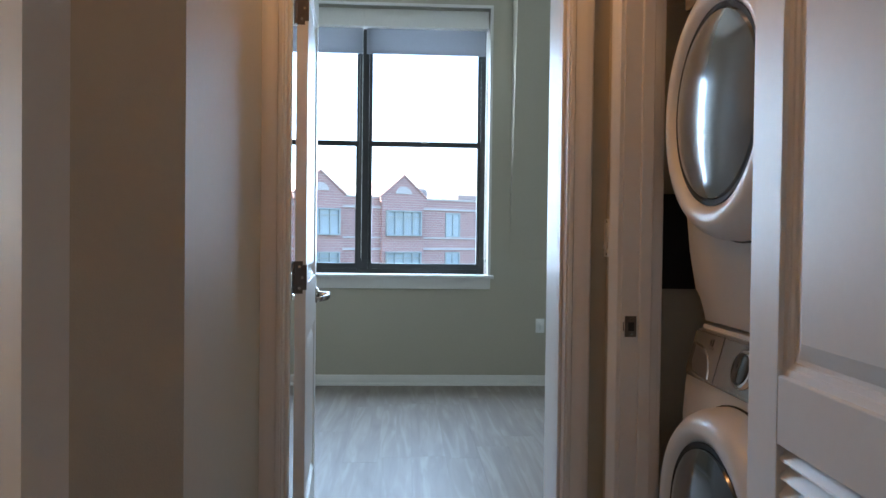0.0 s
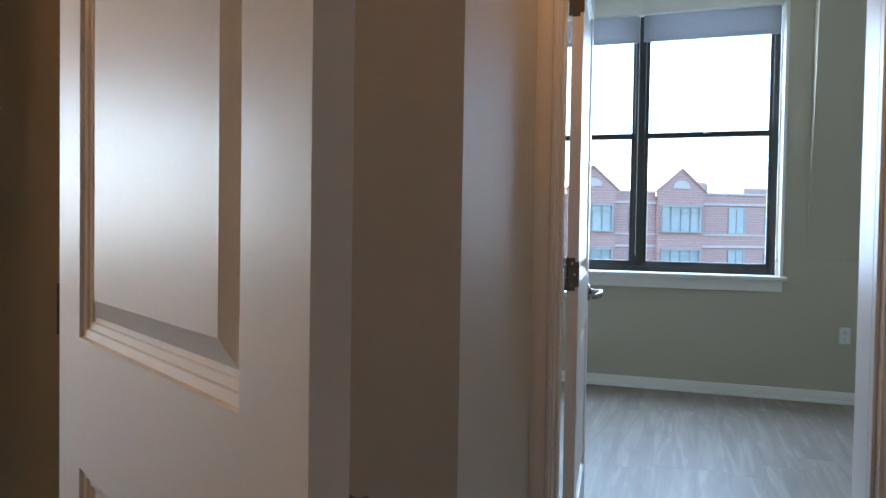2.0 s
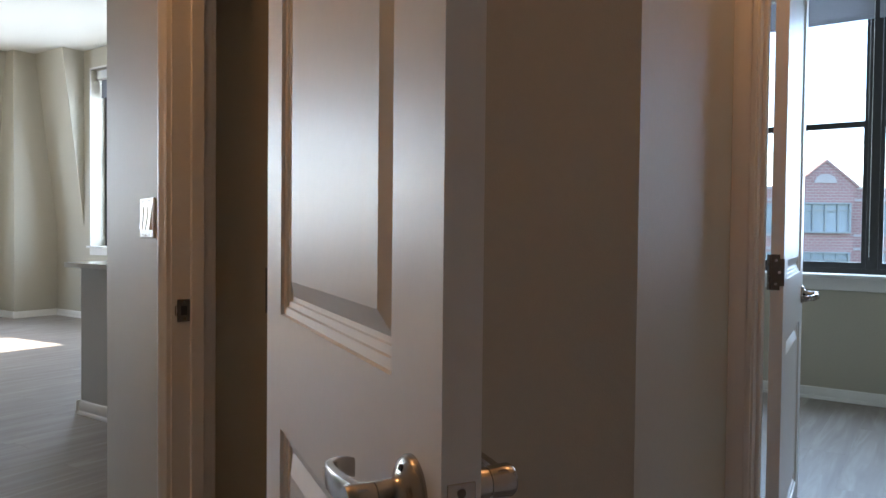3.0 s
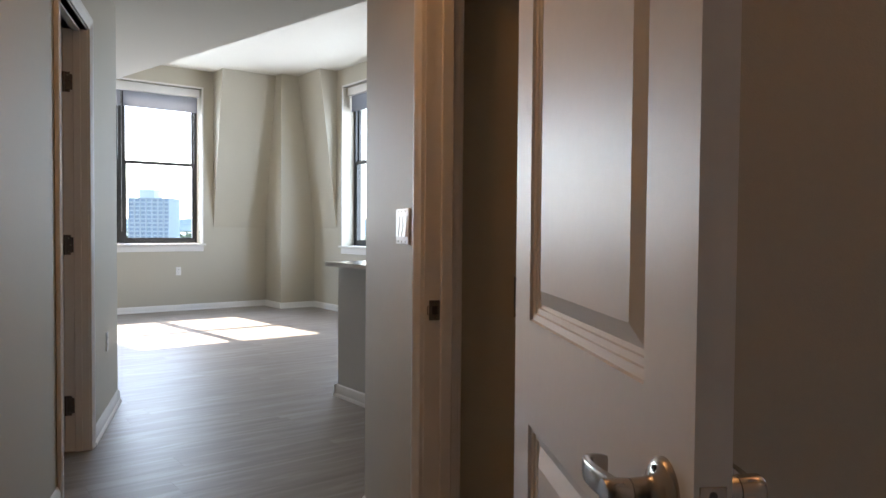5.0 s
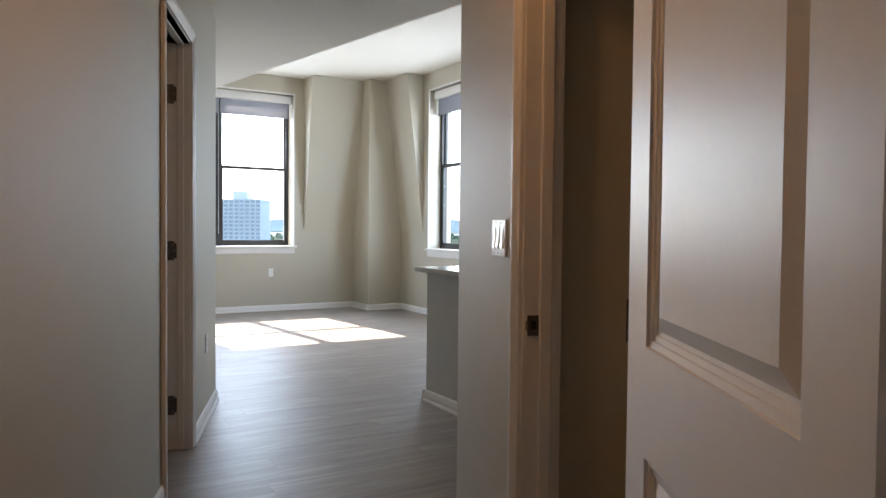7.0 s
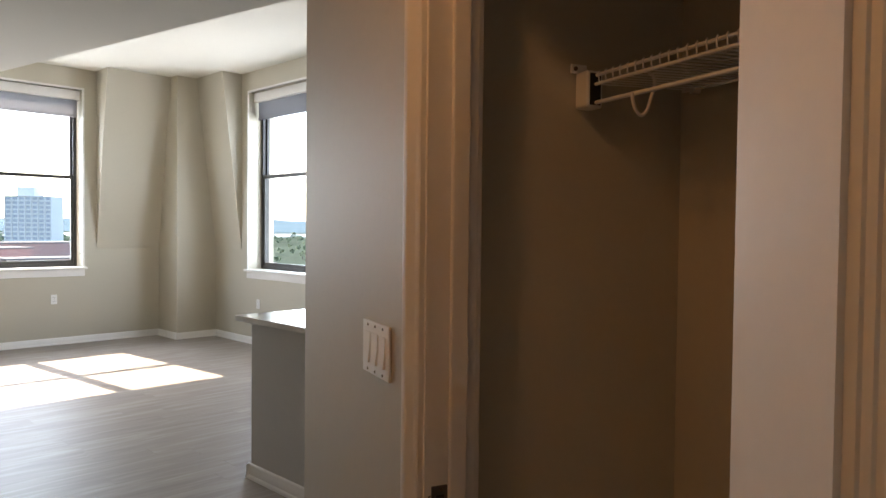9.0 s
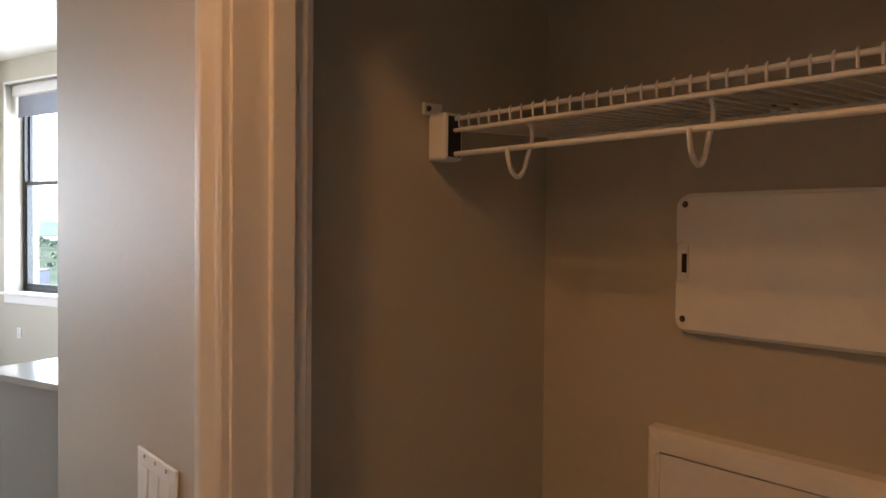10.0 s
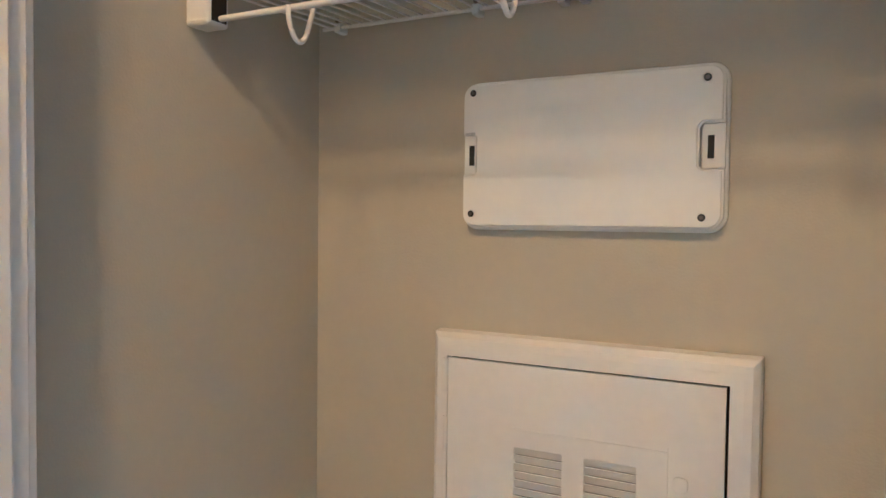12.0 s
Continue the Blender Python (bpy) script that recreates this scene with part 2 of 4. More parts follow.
# ---- structure: floors and ceilings ----
HALL_Z, ROOM_Z = 2.6, 3.33
CL_L, CL_R = -2.008, -1.222                     # closet door opening along the hall wall
DOOR_Z = 2.15
structure("floor", prism([(-14, -5), (6, -5), (6, 9), (-14, 9)], -0.25, -0.006), FLOOR_BASE, H, "grey-brown oak plank floor through the rooms", "floor")
SOFFIT_A, SOFFIT_B = (-3.4, 1.80), (-9.0, -1.457)
structure("ceiling", prism([(5.0, -1.2), (5.0, 0.9), (1.9, 0.9), (1.6, 3.6), (-1.3, 3.0), (-1.45, 2.42), (-2.90, 1.90), SOFFIT_A, SOFFIT_B, (-9.0, -1.6)], HALL_Z, HALL_Z + 0.12), CEIL, H, "flat white painted hall ceiling", "ceiling")
structure("ceiling_living", prism([(-10.34, -4.2), (-1.6, -4.2), (-1.6, 5.47), (-10.34, 5.47)], ROOM_Z, ROOM_Z + 0.12), CEIL, F, "high white painted living room ceiling", "ceiling")
structure("ceiling_bedroom", prism([(-1.95, 2.42), (2.4, 2.42), (2.4, 6.45), (-1.95, 6.45)], ROOM_Z, ROOM_Z + 0.12), CEIL, F, "high white painted bedroom ceiling", "ceiling")
sa, sb = Vector((*SOFFIT_A, 0)), Vector((*SOFFIT_B, 0))
sn = Vector(((sb - sa).y, -(sb - sa).x, 0)).normalized() * -0.02
# unseen slab added above the ceilings to keep sunlight out of their gaps
structure("roof", prism([(-10.35, -4.3), (2.4, -4.3), (2.4, 6.3), (-10.35, 6.3)], ROOM_Z + 0.13, ROOM_Z + 0.25), CEIL, F, "unseen slab added over the rooms against stray sunlight", "roof")
structure("soffit_face", prism([(sa.x, sa.y), (sb.x, sb.y), (sb.x + sn.x, sb.y + sn.y), (sa.x + sn.x, sa.y + sn.y)], HALL_Z + 0.12, ROOM_Z), CEIL, H, "white painted upright face of a ceiling step", "ceiling")

# ---- structure: walls of hall, closet and vestibule ----
WY = 0.81
CLOSET_Z = 2.04
wall_x("wall_closet_front", H, -2.88, -1.12, WY, WY + 0.10, HALL_Z, [(CL_L - 0.02, CL_R + 0.02, 0, CLOSET_Z + 0.02)])
wall_x("wall_closet_back", H, -2.78, -1.06, 1.485, 1.585, HALL_Z)
wall_y("wall_closet_side", H, WY + 0.10, 1.485, -2.20, -2.10, HALL_Z)
wall_y("wall_hall_end", H, WY + 0.10, 1.9, -2.88, -2.78, HALL_Z)
C0 = (-0.970, 1.368)
structure("wall_return", prism([(-1.12, WY), C0, (-1.03, 1.39), (-1.06, 1.485), (-1.16, 1.485), (-1.20, WY + 0.10), (-1.12, WY + 0.10)], 0, HALL_Z), WALL, H, "greige painted plaster wall with an outside corner", "wall")
VA = -0.444
structure("wall_vestibule_west", prism([C0, FW(-0.465, 2.42), FW(-0.60, 2.42), FW(VA - 0.10, 1.70)], 0, HALL_Z), WALL, H, "greige painted plaster wall", "wall")
BD0, BD1 = -0.401, 0.438                         # bedroom door opening
wall_x("wall_bedroom_door", F, -1.95, 2.4, 2.42, 2.54, ROOM_Z, [(BD0 - 0.02, BD1 + 0.02, 0, DOOR_Z + 0.02)])
LA, LB0, LB1 = 0.56, 1.44, 2.25                  # laundry wall and its opening
wall_y("wall_laundry", F, 0.52, 2.42, LA, LA + 0.10, HALL_Z, [(LB0 - 0.02, LB1 + 0.02, 0, DOOR_Z + 0.02)])
wall_y("wall_laundry_back", F, 1.25, 2.42, 1.52, 1.62, HALL_Z)
wall_x("wall_laundry_south", F, LA + 0.10, 1.52, 1.25, 1.35, HALL_Z)
wall_x("wall_laundry_north", F, LA + 0.10, 1.52, 2.35, 2.42, HALL_Z)
HL = -0.40
BATH0, BATH1 = -4.11, -3.40
wall_x("wall_entry_north", H, 0.42, 5.0, 0.66, 0.76, HALL_Z)
wall_y("wall_entry_end", H, -0.40, 0.66, 4.9, 5.0, HALL_Z)
wall_x("wall_hall_south", H, -5.2, 5.0, HL - 0.11, HL, ROOM_Z, [(BATH0 - 0.02, BATH1 + 0.02, 0, DOOR_Z + 0.02)])
wall_y("wall_living_south", H, -3.2, HL - 0.11, -5.2, -5.1, ROOM_Z)
wall_x("wall_bath_back", H, -5.1, -1.6, -2.3, -2.2, HALL_Z)
wall_y("wall_bath_side", H, -2.2, HL - 0.11, -1.7, -1.6, HALL_Z)
structure("ceiling_bath", prism([(-5.1, -2.2), (-1.7, -2.2), (-1.7, HL - 0.11), (-5.1, HL - 0.11)], 2.44, 2.54), CEIL, H, "white painted bathroom ceiling", "ceiling")

# ---- structure: outer walls ----
LWA, RWB, BWB = -10.0, 5.13, 5.95               # inner faces of the window walls
LW = (1.62, 3.655, 0.89, 3.078)
RW = (-8.63, -6.43, 0.88, 3.08)
BW = (-1.385, 0.605, 0.84, 2.98)
wall_y("wall_living_window", F, -4.2, RWB, LWA - 0.35, LWA, ROOM_Z, [LW])
wall_x("wall_living_side", F, LWA - 0.35, -1.95, RWB, RWB + 0.35, ROOM_Z, [RW])
wall_y("wall_kitchen", F, 2.62, RWB, -2.05, -1.95, ROOM_Z)
wall_x("wall_living_far", F, LWA - 0.35, -3.0, -4.3, -4.2, ROOM_Z)
wall_x("wall_bedroom_window", F, -1.95, 2.4, BWB, BWB + 0.35, ROOM_Z, [BW])
structure("wall_bedroom_return", boxed(BD1 + 0.004, 0.62, 2.562, 2.735, 0, ROOM_Z, 0.004, 2), TRIM, F, "white painted wall end beside the bedroom door", "wall")
wall_y("wall_bedroom_east", F, 2.54, BWB, 2.3, 2.4, ROOM_Z)
wall_y("wall_bedroom_west", F, 2.54, BWB, -1.95, -1.85, ROOM_Z)
structure("wall_corner_column", boxed(LWA, -9.46, 4.60, RWB, 0, ROOM_Z, 0.004, 1), WALL, F, "greige painted square corner column", "wall")


def sloped(name, M, run, z0, lean, z1):
    """The wall between the windows, which leans into the room towards the ceiling; run along x from a to b, leaning to -y."""
    bm = bmesh.new()
    a, b = run
    v = [bm.verts.new(p) for p in ((a, 0, z0), (b, 0, z0), (a, 0, z1), (b, 0, z1), (a, -lean, z1), (b, -lean, z1))]
    for f in ((0, 1, 5, 4), (0, 4, 2), (1, 3, 5), (2, 4, 5, 3), (0, 2, 3, 1)):
        bm.faces.new([v[i] for i in f])
    return structure(name, bm, WALL, M, "greige wall that leans in towards the ceiling", "wall")


sloped("wall_slope_side", F @ pose(0, RWB - 0.001, 0), (-9.46, -8.80), 1.15, 0.27, ROOM_Z)
sloped("wall_slope_living", F @ pose(LWA + 0.001, 0, 0, 0, 0, 90), (3.82, 4.60), 1.15, 0.36, ROOM_Z)
sloped("wall_slope_bedroom", F @ pose(0, BWB - 0.001, 0), (0.78, 2.3), 1.0, 0.30, ROOM_Z)

# ---- trim ----
CASING = [(0.0, 0.0), (0.0, 0.010), (0.004, 0.013), (0.011, 0.013), (0.014, 0.010), (0.029, 0.012), (0.040, 0.017), (0.050, 0.019), (0.061, 0.019), (0.066, 0.015), (0.066, 0.0)]
BASE = [(0.0, 0.0), (-0.024, 0.0), (-0.024, 0.012), (-0.018, 0.020), (-0.014, 0.022), (-0.014, 0.062), (-0.011, 0.066), (-0.011, 0.072), (-0.005, 0.081), (0.0, 0.083)]


def mitred(profile, length, cut0, cut1):
    """A bar along x from (across, proud) with mitred ends: across lies along y, proud along -z."""
    bm = bmesh.new()
    ends = []
    for x, cut in ((0, -cut0), (length, cut1)):
        ends.append([bm.verts.new((x + cut * y, y, -z)) for y, z in profile])
    k = len(profile)
    for i in range(k):
        bm.faces.new((ends[0][i], ends[0][(i + 1) % k], ends[1][(i + 1) % k], ends[1][i]))
    bm.faces.new(ends[0][::-1])
    bm.faces.new(ends[1])
    return bm


def door_frame(name, M, w, h, t, label, back=True, stop_at=0.045):
    """Jambs, stops and casings of a doorway; x along the wall, its front at y = 0, the room behind at y = t."""
    f = thing(name, M, label, "door frame", "", "structure")
    part("jamb", boxed(-0.02, 0, -0.002, t + 0.002, 0, h, 0.001, 1), TRIM, f)
    part("jamb", boxed(w, w + 0.02, -0.002, t + 0.002, 0, h, 0.001, 1), TRIM, f)
    part("head", boxed(-0.02, w + 0.02, -0.002, t + 0.002, h, h + 0.02, 0.001, 1), TRIM, f)
    s0, s1 = stop_at, stop_at + 0.035
    part("stop", boxed(0, 0.011, s0, s1, 0, h, 0.003, 2), TRIM, f)
    part("stop", boxed(w - 0.011, w, s0, s1, 0, h, 0.003, 2), TRIM, f)
    part("stop", boxed(0.011, w - 0.011, s0, s1, h - 0.011, h, 0.003, 2), TRIM, f)
    faces = [Matrix.Identity(4)]
    if back:
        faces.append(pose(w, t, 0, 0, 0, 180))
    r = 0.006
    for m in faces:
        part("casing", mitred(CASING, h + r, 0, 1), TRIM, f, smooth=True, m=m @ Matrix.Translation((-r, -0.002, 0)) @ Matrix(((0, -1, 0, 0), (0, 0, 1, 0), (1, 0, 0, 0), (0, 0, 0, 1))))
        part("casing", mitred([(-a, b) for a, b in CASING], h + r, 0, -1), TRIM, f, smooth=True, m=m @ Matrix.Translation((w + r, -0.002, 0)) @ Matrix(((0, -1, 0, 0), (0, 0, 1, 0), (1, 0, 0, 0), (0, 0, 0, 1))))
        part("casing", mitred(CASING, w + 2 * r, 1, 1), TRIM, f, smooth=True, m=m @ Matrix.Translation((-r, -0.002, h + r)) @ Matrix(((1, 0, 0, 0), (0, 0, 1, 0), (0, 1, 0, 0), (0, 0, 0, 1))))
    return f


def strike_plate(f, x, y, z, turn):
    """A latch strike let into a jamb."""
    bm = boxed(-0.0015, 0.0015, -0.016, 0.016, -0.029, 0.029, 0.0008, 1)
    s = part("strike_plate", bm, BRONZE, f, "worn metal latch strike plate", m=pose(x, y, z, 0, 0, turn))
    # black block in place of the hole's shade
    part("latch_hole", boxed(-0.0022, 0.0022, -0.007, 0.009, -0.012, 0.012), DARK, s)
    part("lip", tube([(0, -0.016, -0.012), (0, -0.02, -0.012), (-0.001, -0.02, 0.012), (0, -0.016, 0.012)], 0.0016, 6), NICKEL, s)
    for dz in (-0.022, 0.022):
        part("screw", lathe([(0.0035, -0.001), (0.003, 0.001)], 12), NICKEL, s, m=pose(0.0015, 0.003, dz, 0, 0, 90))


def hinge(f, m):
    """A butt hinge: two leaves with rounded corners and a knuckle; the leaf lies in the xz plane."""
    bm = bmesh.new()
    box(bm, 0.002, 0.040, -0.0015, 0.0015, -0.051, 0.051)
    bmesh.ops.bevel(bm, geom=[e for e in bm.edges if abs(e.verts[0].co.z - e.verts[1].co.z) < 1e-6 and abs(e.verts[0].co.x - e.verts[1].co.x) < 1e-6 and e.verts[0].co.x > 0.03], offset=0.012, segments=4, affect="EDGES")
    h = part("hinge", bm, BRONZE, f, "dark bronze butt hinge", m=m)
    for i in range(5):
        part("knuckle", tube([(0, -0.002, -0.051 + 0.0204 * i + 0.0004), (0, -0.002, -0.051 + 0.0204 * (i + 1) - 0.0004)], 0.0058, 12), BRONZE, h, smooth=True)
    for z in (-0.034, 0.0, 0.034):
        part("screw", lathe([(0.0042, -0.0025), (0.0036, -0.0012)], 12), NICKEL, h, m=pose(0.018 + 0.009 * (z == 0), 0, z))
    return h


closet_frame = door_frame("door_frame_1", pose(CL_L, WY, 0), CL_R - CL_L, CLOSET_Z, 0.10, "white painted closet door frame with moulded casing")
strike_plate(closet_frame, 0.0016, 0.028, 0.935, 0)
bed_frame = door_frame("door_frame_2", F @ pose(BD0, 2.42, 0), BD1 - BD0, DOOR_Z, 0.12, "white painted bedroom door frame with moulded casing", stop_at=0.035)
laundry_frame = door_frame("door_frame_3", F @ pose(LA, LB1, 0, 0, 0, -90), LB1 - LB0, DOOR_Z, 0.10, "white painted laundry door frame with moulded casing")
strike_plate(laundry_frame, 0.0016, 0.024, 0.93, 0)
bath_frame = door_frame("door_frame_4", pose(BATH1, HL, 0, 0, 0, 180), BATH1 - BATH0, DOOR_Z + 0.02, 0.11, "white painted bathroom door frame with moulded casing", stop_at=0.03)
for z in (0.24, 1.07, 1.90):
    hinge(bath_frame, pose(BATH1 - BATH0 - 0.002, 0.108, z, 0, 0, -90))


def baseboard(M, length, name="baseboard", label="white painted moulded baseboard"):
    """Along x; the wall's face at y = 0, the room at -y."""
    return structure(name, extrude(BASE, length), TRIM, M, label, "baseboard", smooth=True)


def base_between(p, q):
    p, q = Vector((*p, 0)), Vector((*q, 0))
    d = q - p
    return baseboard(pose(p.x, p.y, 0, 0, 0, math.degrees(math.atan2(d.y, d.x))), d.length)


# the wall lies to the left of the way from the first place to the second
base_between((-2.88, WY), (CL_L - 0.072, WY))
base_between((CL_R + 0.072, WY), (-1.12, WY))
base_between((-1.12, WY), C0)
base_between(C0, FW(-0.465, 2.40))
base_between((4.9, HL), (BATH1 + 0.072, HL))
base_between((BATH0 - 0.072, HL), (-5.2, HL))
base_between((-5.2, HL), (-5.2, -3.2))
base_between((-2.10, 1.485), (-1.2, 1.485))
base_between((-2.10, 0.92), (-2.10, 1.485))
base_between(FW(LWA, -4.2), FW(LWA, 4.60))
base_between(FW(LWA, 4.60), FW(-9.46, 4.60))
base_between(FW(-9.46, 4.60 - 0.024), FW(-9.46, RWB))
base_between(FW(-9.46, RWB), FW(-2.05, RWB))
base_between(FW(-1.85, BWB), FW(2.3, BWB))
base_between(FW(-1.85, 2.57), FW(-1.85, BWB))
base_between(FW(2.3, BWB), FW(2.3, 2.57))
base_between((-2.88, 1.85), (-2.88, WY))

# ---- windows ----


def ring(x0, x1, z0, z1, w, y0, y1, side=None):
    """A frame of rails w high between stiles of width side."""
    bm = bmesh.new()
    v = side or w
    box(bm, x0, x0 + v, y0, y1, z0, z1)
    box(bm, x1 - v, x1, y0, y1, z0, z1)
    box(bm, x0 + v, x1 - v, y0, y1, z0, z0 + w)
    box(bm, x0 + v, x1 - v, y0, y1, z1 - w, z1)
    return bm


def window(name, M, w, z0, z1, rail, label):
    """A pair of black double-hung sashes in a plastered opening, with shades; x along the wall, its inner face at y = 0, outdoors at +y."""
    f = thing(name, M, label, "window", "", "structure")
    d = 0.17
    part("window_frame", ring(0.012, w - 0.012, z0 + 0.035, z1 - 0.01, 0.038, d, d + 0.085), BLACK, f)
    mid = w / 2
    part("mullion", boxed(mid - 0.038, mid + 0.038, d - 0.004, d + 0.085, z0 + 0.073, z1 - 0.048, 0.003, 1), BLACK, f)
    for xa, xb in ((0.05, mid - 0.038), (mid + 0.038, w - 0.05)):
        low = part("lower_sash", ring(xa, xb, z0 + 0.073, rail + 0.02, 0.042, d + 0.008, d + 0.038, 0.027), BLACK, f)
        p = part("pane", boxed(xa + 0.027, xb - 0.027, d + 0.020, d + 0.026, z0 + 0.115, rail - 0.022), GLASS, low)
        p.visible_shadow = False
        up = part("upper_sash", ring(xa, xb, rail - 0.02, z1 - 0.048, 0.036, d + 0.042, d + 0.072, 0.025), BLACK, f)
        p = part("pane", boxed(xa + 0.025, xb - 0.025, d + 0.054, d + 0.060, rail + 0.016, z1 - 0.084), GLASS, up)
        p.visible_shadow = False
        part("sash_lock", boxed((xa + xb) / 2 - 0.03, (xa + xb) / 2 + 0.03, d - 0.006, d + 0.008, rail + 0.004, rail + 0.02, 0.003, 2), NICKEL, low)
        part("jamb_track", boxed(xb - 0.004 if xa < mid - 0.1 else xb - 0.002, xb + 0.004, d + 0.002, d + 0.03, rail + 0.02, z1 - 0.1), PANEL_GREY, up)
    # thin bead round the opening
    bead = bmesh.new()
    box(bead, -0.022, 0.0, -0.012, 0.03, z0 - 0.0, z1 + 0.022)
    box(bead, w, w + 0.022, -0.012, 0.03, z0 - 0.0, z1 + 0.022)
    box(bead, 0.0, w, -0.012, 0.03, z1, z1 + 0.022)
    part("window_bead", bead, TRIM, f, "thin white corner bead")
    part("window_sill", boxed(-0.045, w + 0.045, -0.05, d, z0 + 0.008, z0 + 0.036, 0.006, 3), TRIM, f, "white painted stool board")
    part("apron", boxed(-0.02, w + 0.02, -0.018, -0.001, z0 - 0.075, z0 + 0.008, 0.004, 2), TRIM, f)
    return f


def roller_shade(M, x0, x1, top, valance, hem):
    """A fabric shade under its box, drawn part of the way."""
    s = thing("roller_shade", M, "grey fabric roller shade under a white box", "window shade", "roller shades")
    part("valance_box", boxed(x0 - 0.004, x1 + 0.004, 0.06, 0.15, valance, top, 0.004, 2), WHITE_METAL, s, "white metal shade box")
    part("fabric", boxed(x0 + 0.012, x1 - 0.012, 0.118, 0.1205, hem, valance + 0.01), BLIND, s, "grey woven shade fabric")
    part("hem_bar", boxed(x0 + 0.012, x1 - 0.012, 0.112, 0.126, hem - 0.028, hem + 0.002, 0.004, 2), BLIND, s)
    part("chain_clip", boxed(x1 - 0.004, x1, 0.04, 0.055, top - 2.0, top - 1.97, 0.003, 1), BLACK, s)
    part("chain", tube([(x1 - 0.008, 0.10, valance), (x1 - 0.008, 0.10, top - 1.98)], 0.0018, 6), WHITE_PLASTIC, s)
    return s


MB = F @ pose(BW[0], BWB, 0)
window("window_1", MB, BW[1] - BW[0], BW[2], BW[3], 1.925, "black-framed bedroom window with four panes over a white sill")
ML = F @ pose(LWA, LW[0], 0, 0, 0, 90)
window("window_2", ML, LW[1] - LW[0], LW[2], LW[3], 2.025, "black-framed living room window with four panes over a white sill")
MR = F @ pose(RW[0], RWB, 0)
window("window_3", MR, RW[1] - RW[0], RW[2], RW[3], 2.06, "black-framed side window with four panes over a white sill")
for M, w, top, val, hem in ((MB, BW[1] - BW[0], BW[3], 2.835, 2.66), (ML, LW[1] - LW[0], LW[3], 2.963, 2.781), (MR, RW[1] - RW[0], RW[3], 2.97, 2.78)):
    roller_shade(M, 0.012, w / 2 - 0.004, top - 0.005, val, hem)
    roller_shade(M, w / 2 + 0.004, w - 0.012, top - 0.005, val, hem)

# ---- doors ----
MOULD = [(0.0, 0.0), (0.0015, 0.0055), (0.012, 0.0070), (0.0135, 0.0100), (0.022, 0.0110), (0.0235, 0.0140), (0.030, 0.0145), (0.056, 0.0045)]


def panelled(w, h, t, panels):
    """A door leaf with raised panels on both faces; x along its width, y from 0 to t."""
    xs = sorted({0, w, *[v for p in panels for v in p[:2]]})
    zs = sorted({0, h, *[v for p in panels for v in p[2:]]})
    bm = bmesh.new()

    def quad(a, b, c, d):
        bm.faces.new([bm.verts.new(p) for p in (a, b, c, d)])

    for y, s in ((0, 1), (t, -1)):
        for xa, xb in zip(xs, xs[1:]):
            for za, zb in zip(zs, zs[1:]):
                if any(p[0] <= xa and xb <= p[1] and p[2] <= za and zb <= p[3] for p in panels):
                    continue
                quad((xa, y, za), (xb, y, za), (xb, y, zb), (xa, y, zb))
        for xa, xb, za, zb in panels:
            last = None
            for o, dep in MOULD:
                c = [(xa + o, y + s * dep, za + o), (xb - o, y + s * dep, za + o), (xb - o, y + s * dep, zb - o), (xa + o, y + s * dep, zb - o)]
                if last:
                    for i in range(4):
                        quad(last[i], last[(i + 1) % 4], c[(i + 1) % 4], c[i])
                last = c
            quad(*last)
    quad((0, 0, 0), (0, t, 0), (0, t, h), (0, 0, h))
    quad((w, 0, 0), (w, t, 0), (w, t, h), (w, 0, h))
    quad((0, 0, 0), (w, 0, 0), (w, t, 0), (0, t, 0))
    quad((0, 0, h), (w, 0, h), (w, t, h), (0, t, h))
    bmesh.ops.remove_doubles(bm, verts=bm.verts[:], dist=0.0002)
    bmesh.ops.recalc_face_normals(bm, faces=bm.faces[:])
    edge = [e for e in bm.edges if e.verts[0].co.x == e.verts[1].co.x and e.verts[0].co.x in (0, w) and abs(e.verts[0].co.y - e.verts[1].co.y) < 1e-5 and abs(e.verts[0].co.z - e.verts[1].co.z) > 0.01]
    bmesh.ops.bevel(bm, geom=edge, offset=0.0028, segments=2, affect="EDGES")
    return bm


